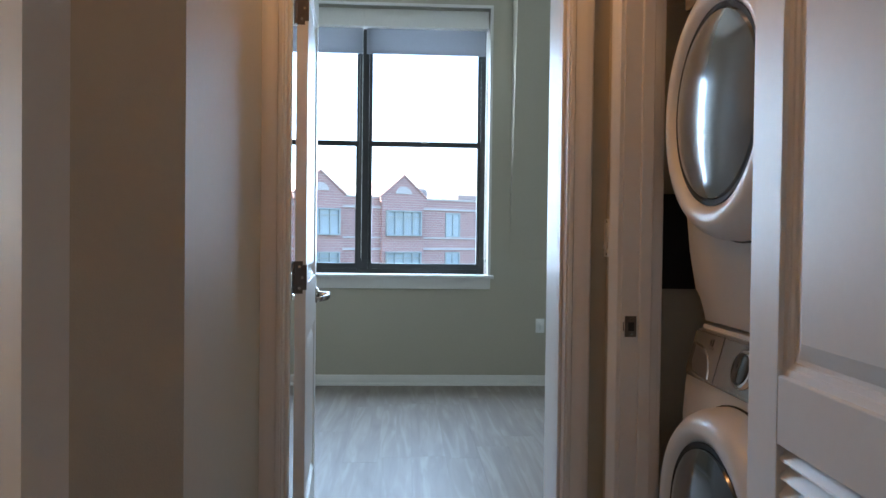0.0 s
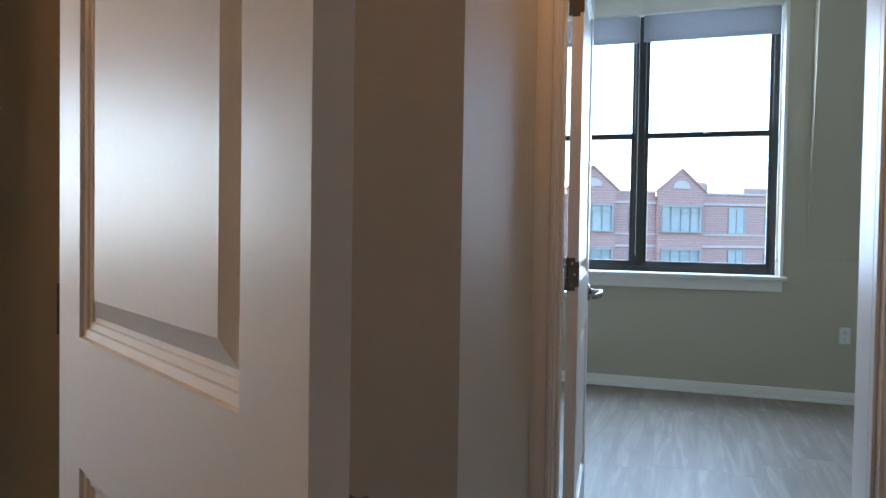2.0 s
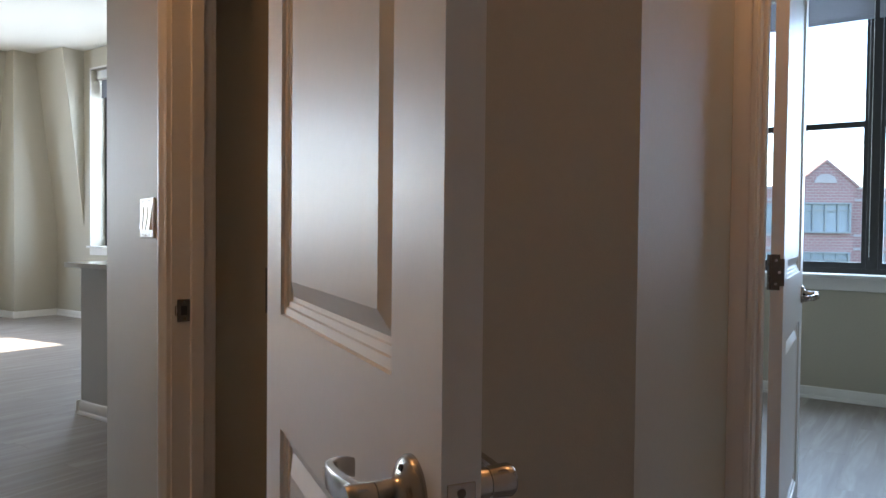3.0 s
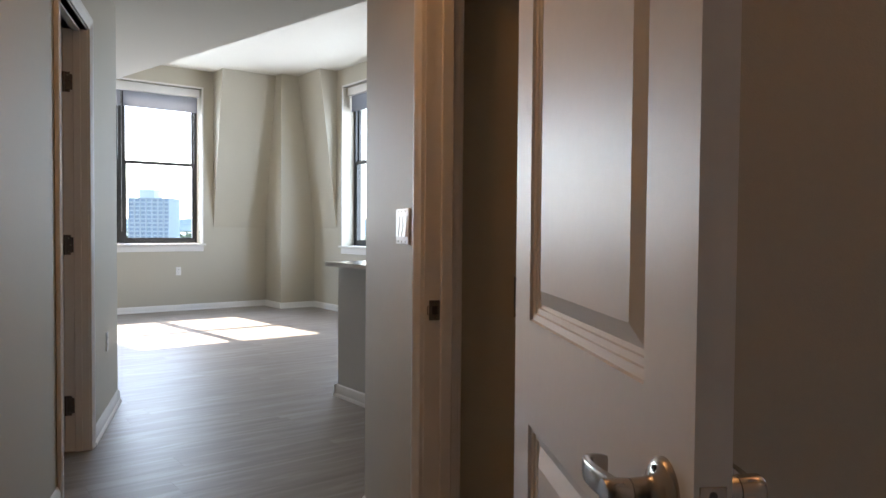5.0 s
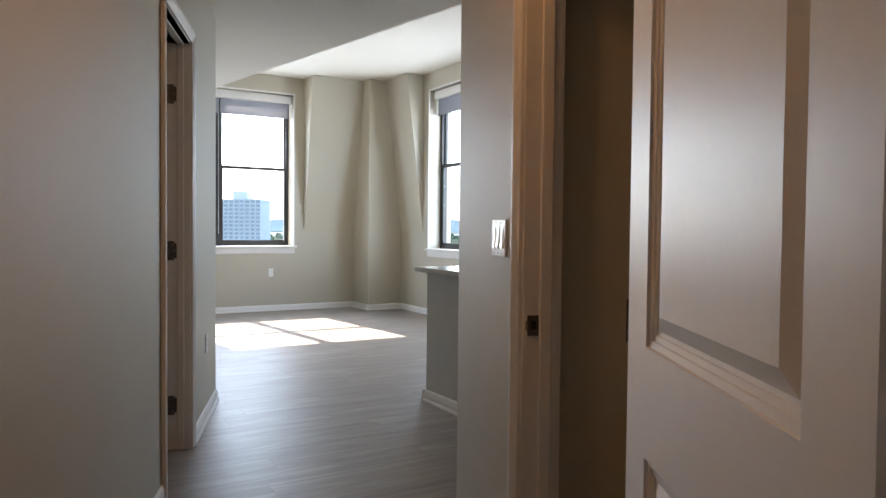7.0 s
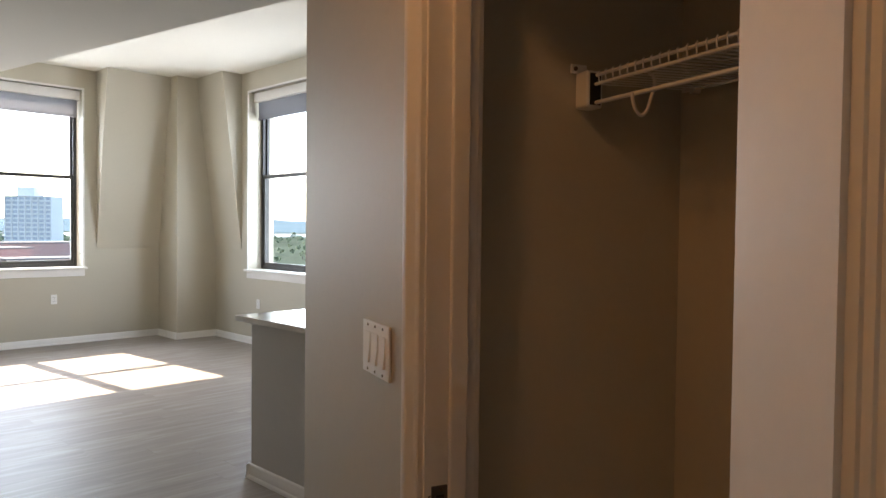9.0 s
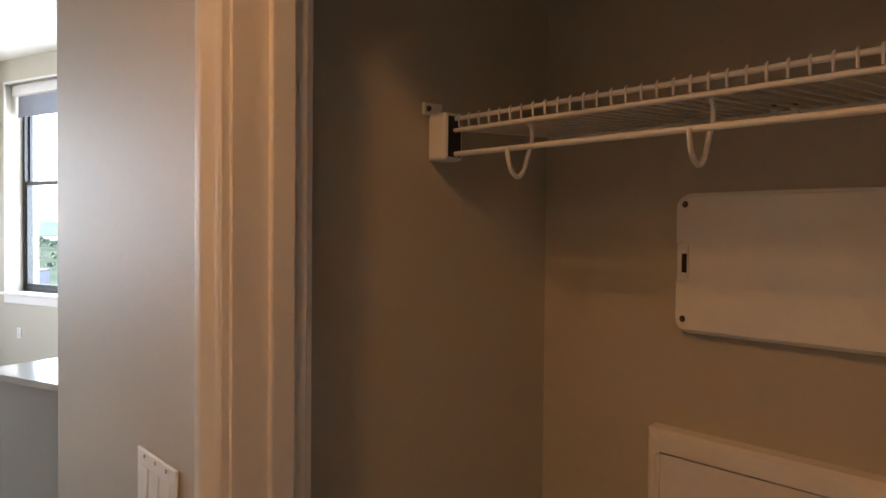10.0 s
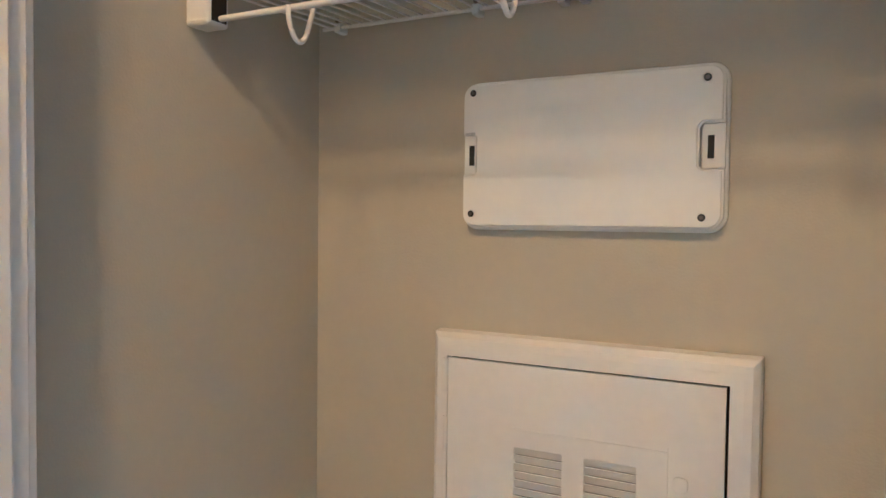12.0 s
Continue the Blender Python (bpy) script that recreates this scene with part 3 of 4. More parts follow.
def lever(door, x, y, z, side, way):
    """A flat lever that bows out from a domed rose and returns towards the door; side: -1 on the face towards -y; way: the lever's run along x."""
    s = side
    prof = [(0.0335, 0.0), (0.0335, 0.003), (0.0315, 0.007), (0.026, 0.0105), (0.0195, 0.013), (0.0165, 0.016), (0.0150, 0.022), (0.0140, 0.034), (0.0140, 0.0345), (0.0132, 0.0347), (0.0132, 0.0355), (0.0142, 0.036), (0.0150, 0.048), (0.0150, 0.058), (0.0135, 0.0605)]
    k = part("door_handle", lathe([(r, s * d) for r, d in prof], 40), NICKEL, door, "satin nickel lever handle on a round rose", True, pose(x, y, z))
    way_points = [(-0.010, 0.0475), (0.012, 0.0490), (0.030, 0.0515), (0.050, 0.0535), (0.070, 0.0530), (0.086, 0.0500), (0.098, 0.0440), (0.106, 0.0350), (0.110, 0.0250), (0.111, 0.0190)]
    bm = bmesh.new()
    rings = []
    n = len(way_points)
    for i, (px, py) in enumerate(way_points):
        (ax, ay), (bx, by) = way_points[max(i - 1, 0)], way_points[min(i + 1, n - 1)]
        run = math.hypot(bx - ax, by - ay)
        nx, ny = -(by - ay) / run, (bx - ax) / run
        u = i / (n - 1)
        hz, ht = 0.0130 - 0.0035 * u, 0.0065 - 0.0032 * u
        cz = -0.009 * u * u
        ring_points = []
        for q in range(16):
            g = 2 * math.pi * q / 16
            fu = math.copysign(abs(math.cos(g)) ** 0.45, math.cos(g)) * ht
            fz = math.copysign(abs(math.sin(g)) ** 0.45, math.sin(g)) * hz
            ring_points.append(bm.verts.new((way * (px + nx * fu), s * (py + ny * fu), cz + fz)))
        rings.append(ring_points)
    for a, b in zip(rings, rings[1:]):
        for q in range(16):
            bm.faces.new((a[q], a[(q + 1) % 16], b[(q + 1) % 16], b[q]))
    bm.faces.new(rings[0][::-1])
    bm.faces.new(rings[-1])
    part("grip", bm, NICKEL, k, smooth=True)
    return k


def privacy_hole(k, side):
    # black plug drawn for the shaded release hole
    part("release_hole", lathe([(0.0042, side * 0.0085), (0.0042, side * 0.0118), (0.0036, side * 0.0124)], 14), DARK, k, m=pose(0, 0, 0.0225))


def door_leaf(name, M, w, h, label, levers=True, st=0.122):
    t = 0.035
    d = thing(name, M, label, "door", "", "structure")
    part("leaf", panelled(w, h, t, [(st, w - st, 0.22, 0.820), (st, w - st, 1.002, h - 0.125)]), DOOR, d, "white painted two-panel door leaf")
    if levers:
        for s, y in ((-1, 0.0), (1, t)):
            k = lever(d, w - 0.059, y, 0.912, s, -1)
            privacy_hole(k, s)
        part("latch_plate", boxed(w - 0.0005, w + 0.0012, t / 2 - 0.0125, t / 2 + 0.0125, 0.876, 0.938, 0.0006, 1), NICKEL, d, "satin nickel latch plate")
        part("latch_bolt", boxed(w, w + 0.011, t / 2 - 0.006, t / 2 + 0.006, 0.896, 0.916, 0.002, 2), NICKEL, d)
        for z in (0.884, 0.930):
            part("screw", lathe([(0.004, 0.0), (0.0034, -0.0012)], 12), BRONZE, d, m=pose(w + 0.0012, t / 2, z, 0, 0, 90))
    return d


closet_door = door_leaf("door_1", pose(-1.2865, 0.7834, 0.012, 0, 0, -11.2), 0.7476, CLOSET_Z - 0.018, "white two-panel closet door standing wide open", st=0.116)
for z in (0.22, 1.03, 1.86):
    hinge(closet_door, pose(-0.004, 0.038, z, 0, 0, 90 + 168))
bath_door = door_leaf("door_4", pose(BATH0 + 0.002, HL - 0.116, 0.012, 0, 0, -92), BATH1 - BATH0 - 0.006, DOOR_Z, "white two-panel bathroom door standing open")
bed_door = door_leaf("door_2", F @ pose(-0.355, 2.563, 0.012, 0, 0, 94.8), 0.81, DOOR_Z - 0.018, "white two-panel bedroom door standing open")
for z in (0.22, 1.028, 1.87):
    hinge(bed_door, pose(-0.0015, 0.038, z, 0, 0, -90))


def louvred_door(name, M, w, h, label):
    """Raised panel above, slanted louvres below; x along the width from the hinges, y from 0 to t."""
    t, st = 0.035, 0.102
    d = thing(name, M, label, "door", "", "structure")
    part("stile", boxed(0, st, 0, t, 0, h, 0.0015, 1), DOOR, d)
    part("stile", boxed(w - st, w, 0, t, 0, h, 0.0015, 1), DOOR, d)
    rails = [(0, 0.20), (0.856, 0.958), (h - 0.12, h)]
    for za, zb in rails:
        part("rail", boxed(st, w - st, 0.0005, t - 0.0005, za, zb, 0.001, 1), DOOR, d)
    part("panel", panelled(w - 2 * st, rails[2][0] - rails[1][1], t - 0.003, [(0.0005, w - 2 * st - 0.0005, 0.0005, rails[2][0] - rails[1][1] - 0.0005)]), DOOR, d, m=pose(st, 0.0015, rails[1][1]))
    z = 0.225
    while z < 0.850:
        bm = bmesh.new()
        box(bm, st + 0.001, w - st - 0.001, -0.003, 0.003, -0.019, 0.019)
        bmesh.ops.bevel(bm, geom=[e for e in bm.edges if abs(e.verts[0].co.x - e.verts[1].co.x) > 0.1], offset=0.002, segments=2, affect="EDGES")
        part("louvre", bm, DOOR, d, m=pose(0, t / 2, z, -38, 0, 0))
        z += 0.027
    return d


louvred_door("door_3", F @ pose(LA - 0.038, LB0 - 0.006, 0.012, 0, 0, -93), 0.79, DOOR_Z - 0.018, "white laundry door with louvres below, folded open")
# ---- closet ----


def eased(points, steps=4):
    """Points along a smooth curve through the given ones."""
    p = [Vector(q) for q in points]
    p = [2 * p[0] - p[1]] + p + [2 * p[-1] - p[-2]]
    out = []
    for a, b, c, d in zip(p, p[1:], p[2:], p[3:]):
        for i in range(steps):
            t = i / steps
            out.append(0.5 * (2 * b + (c - a) * t + (2 * a - 5 * b + 4 * c - d) * t * t + (3 * b - 3 * c + d - a) * t ** 3))
    return out + [p[-2]]


def wire_shelf():
    s = thing("wire_shelf", Matrix.Translation((-2.09, 1.2, 1.75)) @ pose(0, 0, 0, 0, 0.40, 0) @ Matrix.Translation((2.09, -1.2, -1.75)), "white coated wire shelf with a hanging rod", "shelf")
    x0, x1, yf, yb, zt, zl, zr, zb = -2.078, -1.19, 1.212, 1.468, 1.756, 1.737, 1.699, 1.748
    part("front_wire", tube([(x0, yf, zt), (x1, yf, zt)], 0.0036, 10), WHITE_METAL, s, smooth=True)
    part("lip_wire", tube([(x0, yf - 0.002, zl), (x1, yf - 0.002, zl)], 0.0036, 10), WHITE_METAL, s, smooth=True)
    part("back_wire", tube([(x0, yb, zb), (x1, yb, zb)], 0.0032, 10), WHITE_METAL, s, smooth=True)
    part("hanging_rod", tube([(x0, yf, zr), (x1, yf, zr)], 0.0044, 14), WHITE_METAL, s, "white coated hanging rod", smooth=True)
    cross = finish("cross_wire", tube([(0, yb + 0.004, zb + 0.003), (0, yf + 0.004, zl + 0.003), (0, yf - 0.003, zl + 0.005), (0, yf - 0.0045, zt + 0.004), (0, yf - 0.0015, zt + 0.0062)], 0.0017, 6), WHITE_METAL, True)
    n = int((x1 - x0 - 0.02) / 0.0226)
    for i in range(n + 1):
        o = new("cross_wire", cross)
        o.parent = s
        o.location.x = x0 + 0.012 + 0.0226 * i
    hook = [(1.198, 1.698), (1.200, 1.684), (1.206, 1.668), (1.216, 1.658), (1.226, 1.658), (1.235, 1.668), (1.241, 1.684), (1.248, 1.702), (1.252, 1.714), (1.252, 1.726), (1.248, 1.735), (1.238, 1.739)]
    hm = finish("rod_hook", tube(eased([(0, y, z) for y, z in hook]), 0.0035, 10), WHITE_METAL, True)
    for x in (-1.925, -1.631, -1.340):
        o = new("rod_hook", hm)
        o.parent = s
        o.location.x = x
    for x in (-2.045, -1.79, -1.655, -1.625, -1.475, -1.25):
        c = part("wall_clip", boxed(x - 0.006, x + 0.006, yb - 0.007, 1.4845, zb - 0.009, zb + 0.007, 0.002, 2), WHITE_PLASTIC, s)
        part("screw", lathe([(0.0042, 0.0), (0.0034, -0.002)], 12), BRONZE, c, m=pose(x + 0.002, yb - 0.008, zb + 0.010))
    # wall bracket with a screw tab; its open side's shade is a black plate
    b = part("end_bracket", boxed(-2.0995, -2.056, 1.189, 1.230, 1.688, 1.766, 0.006, 3), WHITE_PLASTIC, s, "cream plastic end bracket")
    part("screw_tab", boxed(-2.0995, -2.094, 1.176, 1.216, 1.764, 1.784, 0.002, 2), WHITE_PLASTIC, b)
    part("screw", lathe([(0.005, 0.0), (0.004, 0.003)], 12), BRONZE, b, m=pose(-2.094, 1.186, 1.774, 0, 0, -90))
    part("bracket_slit_shade", boxed(-2.0565, -2.0552, 1.196, 1.2235, 1.694, 1.760, 0.0005, 1), DARK, b)
    return s


wire_shelf()


def rounded_plate(x0, x1, z0, z1, y0, y1, r, bevel=0.004, seg=6):
    pts = []
    for cx, cz, a0 in ((x1 - r, z1 - r, 0), (x0 + r, z1 - r, 90), (x0 + r, z0 + r, 180), (x1 - r, z0 + r, 270)):
        for i in range(seg + 1):
            a = radians(a0 + 90 * i / seg)
            pts.append((cx + r * math.cos(a), cz + r * math.sin(a)))
    bm = bmesh.new()
    f = bm.faces.new([bm.verts.new((x, y1, z)) for x, z in pts])
    ext = bmesh.ops.extrude_face_region(bm, geom=[f])
    vs = [v for v in ext["geom"] if isinstance(v, bmesh.types.BMVert)]
    bmesh.ops.translate(bm, verts=vs, vec=(0, y0 - y1, 0))
    edge = [e for e in bm.edges if all(abs(v.co.y - y0) < 1e-6 for v in e.verts)]
    if bevel:
        bmesh.ops.bevel(bm, geom=edge, offset=bevel, segments=3, affect="EDGES", profile=0.6)
    return bm


def cover_panel():
    c = thing("wall_cover", H, "white plastic access cover screwed to the closet wall", "cover panel")
    x0, x1, z0, z1, y = -1.808, -1.434, 1.418, 1.633, 1.463
    r, pts = 0.020, []
    for cx, cz, a0 in ((x1 - r, z1 - r, 0), (x0 + r, z1 - r, 90), (x0 + r, z0 + r, 180), (x1 - r, z0 + r, 270)):
        pts += [(cx + r * math.cos(radians(a0 + 15 * i)), cz + r * math.sin(radians(a0 + 15 * i))) for i in range(7)]
        if a0 == 90:
            pts += [(x0, 1.557), (x0 + 0.018, 1.557), (x0 + 0.022, 1.553), (x0 + 0.022, 1.501), (x0 + 0.018, 1.497), (x0, 1.497)]
        if a0 == 270:
            pts += [(x1, 1.497), (x1 - 0.026, 1.497), (x1 - 0.031, 1.502), (x1 - 0.031, 1.551), (x1 - 0.026, 1.557), (x1, 1.557)]
    bm = bmesh.new()
    face = bm.faces.new([bm.verts.new((px, 1.4845, pz)) for px, pz in pts])
    ext = bmesh.ops.extrude_face_region(bm, geom=[face])
    bmesh.ops.translate(bm, verts=[v for v in ext["geom"] if isinstance(v, bmesh.types.BMVert)], vec=(0, y - 1.4845, 0))
    rim = [e for e in bm.edges if all(abs(v.co.y - y) < 1e-6 for v in e.verts)]
    bmesh.ops.bevel(bm, geom=rim, offset=0.0035, segments=3, affect="EDGES")
    part("plate", bm, WHITE_PLASTIC, c, smooth=True)
    part("flange", rounded_plate(x0 - 0.004, x1 + 0.004, z0 - 0.004, z1 + 0.004, 1.478, 1.4849, 0.023, 0.002), WHITE_PLASTIC, c, smooth=True)
    for x, z in ((-1.791, 1.619), (-1.456, 1.615), (-1.460, 1.434), (-1.793, 1.438)):
        sc = part("screw", lathe([(0.0050, -0.001), (0.0045, -0.0015), (0.0034, 0.0005)], 20), DARK, c, m=pose(x, y, z))
        part("screw_head", lathe([(0.0030, -0.0022), (0.0026, -0.003)], 14), BRONZE, sc)
    for xa, xb, xs in ((x0 - 0.0015, x0 + 0.020, x0 + 0.013), (x1 - 0.029, x1 + 0.0015, x1 - 0.017)):
        g = part("finger_notch", boxed(xa + 0.002, xb - 0.001, y + 0.006, 1.4845, 1.498, 1.556), WHITE_PLASTIC, c, "sunk finger notch")
        # slot depth is only a black block, shade as colour
        part("slot", boxed(xs - 0.004, xs + 0.004, y + 0.0045, y + 0.008, 1.511, 1.541), DARK, g)
    return c


cover_panel()


def media_box():
    m = thing("media_enclosure", H, "white metal wall enclosure with a vented hinged door", "enclosure")
    x0, x1, z0, z1 = -1.853, -1.382, 0.45, 1.257
    w = 0.030
    dx0, dx1, dz0, dz1 = -1.824, -1.421, 0.49, 1.218
    bm = bmesh.new()
    out = [(x0, z0), (x1, z0), (x1, z1), (x0, z1)]
    steps = [(0.0, 1.4848), (0.002, 1.462), (0.010, 1.455), (0.020, 1.4535)]
    last = None
    for o, y in steps:
        c = [bm.verts.new(p) for p in ((x0 + o, y, z0 + o), (x1 - o, y, z0 + o), (x1 - o, y, z1 - o), (x0 + o, y, z1 - o))]
        if last:
            for i in range(4):
                bm.faces.new((last[i], last[(i + 1) % 4], c[(i + 1) % 4], c[i]))
        last = c
    for y in (1.4535, 1.470):
        c = [bm.verts.new(p) for p in ((dx0 - 0.0015, y, dz0 - 0.0015), (dx1 + 0.0022, y, dz0 - 0.0015), (dx1 + 0.0022, y, dz1 + 0.002), (dx0 - 0.0015, y, dz1 + 0.002))]
        for i in range(4):
            bm.faces.new((last[i], last[(i + 1) % 4], c[(i + 1) % 4], c[i]))
        last = c
    part("surround", bm, WHITE_METAL, m, "white metal surround with rounded edges")
    # black sheet behind the vents stands in for the shade inside
    part("box_inside_shade", boxed(dx0 - 0.0012, dx1 + 0.002, 1.4695, 1.484, dz0 - 0.0012, dz1 + 0.0012), DARK, m)
    # door with two columns of vents
    holes = [(-1.714, -1.640), (-1.608, -1.535)]
    vz0, vz1 = 0.62, 1.096
    d = slab(dx0, dx1 - 0.002, 1.455, 1.462, dz0, dz1 - 0.001, [(h0, h1, vz0, vz1) for h0, h1 in holes])
    door = part("door", d, WHITE_METAL, m, "white metal door with vent slots")
    for a, b in holes:
        z = vz1 - 0.006
        while z > vz0 + 0.01:
            part("vent_slat", boxed(a, b, -0.0066, 0.0066, -0.0009, 0.0009), WHITE_METAL, door, m=pose(0, 1.4585, z, -66, 0, 0))
            z -= 0.0122
    for xa, xb, za, zb in ((-1.728, -1.494, 1.1215, 1.1230), (-1.4945, -1.493, 0.60, 1.128)):
        part("pressed_line", boxed(xa, xb, 1.4538, 1.4552, za, zb, 0.0006, 1), WHITE_METAL, door)
    for z in (1.19, 1.10):
        part("hinge_pin", tube([(dx0 - 0.004, 1.4545, z - 0.026), (dx0 - 0.004, 1.4545, z + 0.026)], 0.0045, 10), WHITE_METAL, door, smooth=True)
    part("latch", rounded_plate(-1.487, -1.467, 1.072, 1.092, 1.4515, 1.4552, 0.007, 0.001), WHITE_METAL, door)
    return m


media_box()

# ---- switches and outlets ----


def switch_plate(M, gangs, label):
    """A wall plate; x along the wall, the wall's face at y = 0, the room at -y, its middle at the origin."""
    w = 0.070 + 0.046 * (gangs - 1)
    s = thing("light_switch", M, label, "light switch")
    part("plate", boxed(-w / 2, w / 2, -0.006, 0, -0.057, 0.057, 0.003, 3), WHITE_PLASTIC, s)
    for i in range(gangs):
        x = 0.046 * (i - (gangs - 1) / 2)
        part("paddle_frame", boxed(x - 0.0175, x + 0.0175, -0.0063, -0.004, -0.034, 0.034), WHITE_PLASTIC, s)
        bm = bmesh.new()
        mid = (-0.0085, 0.0)
        prof = [(-0.0125, -0.0325), mid, (-0.0075, 0.0325), (-0.004, 0.0325), (-0.004, -0.0325)]
        ends = [[bm.verts.new((x + dx, y, z)) for y, z in prof] for dx in (-0.0162, 0.0162)]
        for k in range(5):
            bm.faces.new((ends[0][k], ends[0][(k + 1) % 5], ends[1][(k + 1) % 5], ends[1][k]))
        bm.faces.new(ends[0][::-1])
        bm.faces.new(ends[1])
        part("paddle", bm, WHITE_PLASTIC, s)
        for z in (-0.048, 0.048):
            part("screw", lathe([(0.0034, -0.006), (0.003, -0.0072)], 12), NICKEL, s, m=pose(x, 0, z))
    return s


def outlet(M, label="white wall outlet with two sockets"):
    s = thing("wall_outlet", M, label, "outlet", "wall outlets")
    part("plate", boxed(-0.035, 0.035, -0.006, 0, -0.057, 0.057, 0.003, 3), WHITE_PLASTIC, s)
    for z in (-0.021, 0.021):
        k = part("socket", rounded_plate(-0.0165, 0.0165, z - 0.0155, z + 0.0155, -0.0078, -0.004, 0.008, 0.001), WHITE_PLASTIC, s)
        # socket slots are black blocks coloured as their own shade
        part("slot", boxed(-0.0075, -0.0055, -0.0084, -0.0076, z - 0.002, z + 0.007), DARK, k)
        part("slot", boxed(0.0055, 0.0075, -0.0084, -0.0076, z - 0.002, z + 0.007), DARK, k)
        part("slot", boxed(-0.0025, 0.0025, -0.0084, -0.0076, z - 0.011, z - 0.007), DARK, k)
    part("screw", lathe([(0.003, -0.006), (0.0026, -0.0070)], 12), NICKEL, s)
    return s


switch_plate(pose(-2.262, WY - 0.0005, 1.176), 3, "white wall plate with three light switches")
switch_plate(F @ pose(LA - 0.0005, 2.392, 1.176, 0, 0, -90), 1, "white wall plate with one light switch")
outlet(F @ pose(1.030, BWB - 0.0005, 0.478))
outlet(F @ pose(LWA + 0.0005, 3.33, 0.545, 0, 0, 90))
outlet(F @ pose(-8.40, RWB - 0.0005, 0.50))
outlet(pose(-4.72, HL + 0.0005, 0.475, 0, 0, 180))

# ---- kitchen island ----
island = thing("kitchen_island", F, "painted half wall of a kitchen bar with baseboard", "kitchen island")
part("body", boxed(-4.325, -2.2, 2.672, 3.22, 0.0, 0.902, 0.003, 1), ISLAND, island)
part("skirting", extrude(BASE, 2.12), TRIM, island, "white moulded baseboard", True, pose(-4.349, 2.672, 0))
part("skirting", extrude(BASE, 0.572), TRIM, island, "white moulded baseboard", True, pose(-4.325, 3.22, 0, 0, 0, -90))
counter = thing("countertop", F, "pale quartz countertop on the kitchen bar", "countertop")
part("slab", boxed(-4.385, -2.16, 2.60, 3.30, 0.902, 0.933, 0.003, 2), QUARTZ, counter)

# ---- laundry ----


def machine_body(front, z0, z1):
    """A cabinet with a front that bulges as given by (depth, height) from below, its upright edges rounded."""
    bm = bmesh.new()
    outline = front + [(0.72, z1), (0.72, z0)]
    ends = [[bm.verts.new((x, y, z)) for y, z in outline] for x in (-0.343, 0.343)]
    k = len(outline)
    for i in range(k):
        bm.faces.new((ends[0][i], ends[0][(i + 1) % k], ends[1][(i + 1) % k], ends[1][i]))
    bm.faces.new(ends[0][::-1])
    bm.faces.new(ends[1])
    m = len(front)
    edges = [e for e in bm.edges if any(e.verts[0] in r[:m] and e.verts[1] in r[:m] for r in ends)]
    bmesh.ops.bevel(bm, geom=edges, offset=0.028, segments=5, affect="EDGES", profile=0.5)
    return bm


def porthole(m, z, glass_label, glass):
    prof = [(0.306, 0.004), (0.306, -0.012), (0.302, -0.045), (0.292, -0.070), (0.276, -0.086), (0.258, -0.092), (0.240, -0.087), (0.226, -0.072), (0.219, -0.055)]
    d = part("door_ring", lathe(prof, 64), ENAMEL, m, "glossy white round door", True, pose(0, 0, z))
    part("seal", lathe([(0.226, -0.074), (0.226, -0.077), (0.216, -0.077), (0.216, -0.06)], 64), DARK, d, smooth=True)
    part("glass", lathe([(0.216, -0.068), (0.209, -0.080), (0.178, -0.089), (0.12, -0.096), (0.06, -0.100), (0.002, -0.101)], 64), glass, d, glass_label, True)
    part("ring_gap", lathe([(0.310, 0.0), (0.310, -0.004), (0.303, -0.004)], 64), DARK, d)
    return d


MWD = F @ pose(0.725, 1.878, 0, 0, 0, -90)
washer = thing("washing_machine", MWD, "white front-loading washing machine under a dryer", "washing machine")
part("body", machine_body([(0.0, 0.02), (0.0, 0.70), (0.006, 0.78), (0.022, 0.87), (0.046, 0.945)], 0.02, 0.945), ENAMEL, washer, smooth=True)
porthole(washer, 0.480, "dark washer door glass", DRUM_GLASS)
bm = bmesh.new()
pr = [(0.004, 0.806), (-0.004, 0.812), (0.030, 0.934), (0.06, 0.938), (0.06, 0.806)]
ends = [[bm.verts.new((x, y, z)) for y, z in pr] for x in (-0.330, 0.330)]
for i in range(5):
    bm.faces.new((ends[0][i], ends[0][(i + 1) % 5], ends[1][(i + 1) % 5], ends[1][i]))
bm.faces.new(ends[0][::-1])
bm.faces.new(ends[1])
bmesh.ops.bevel(bm, geom=bm.edges[:], offset=0.006, segments=2, affect="EDGES")
cp = part("control_panel", bm, PANEL_GREY, washer, "silver control panel", True)
tilt = pose(0, 0.0135, 0.875, -15.5, 0, 0)
part("knob", lathe([(0.047, 0.004), (0.047, -0.010), (0.044, -0.017), (0.038, -0.019)], 40), CHROME, cp, "chrome programme dial", True, tilt)
part("knob_face", lathe([(0.0375, -0.014), (0.0375, -0.021), (0.032, -0.024)], 40), DRUM_GLASS, cp, "", True, tilt)
for i in range(8):
    a = radians(200 - 20 * i)
    part("dial_mark", boxed(-0.0015, 0.0015, -0.0012, 0.0006, -0.0015, 0.0015), DARK, cp, m=tilt @ pose(-0.060 * math.cos(a), -0.003, 0.060 * math.sin(a)))
# flat plate whose dark colour gives the shade of a scooped grip
scoop = bmesh.new()
curve = [(-0.300, 0.020), (-0.268, 0.019), (-0.238, 0.012), (-0.212, -0.002), (-0.194, -0.022), (-0.184, -0.042), (-0.180, -0.058)]
face = curve + [(-0.235, -0.056), (-0.282, -0.048), (-0.298, -0.030)]
low, top = [scoop.verts.new((x, 0.003, z)) for x, z in face], [scoop.verts.new((x, -0.0012, z)) for x, z in face]
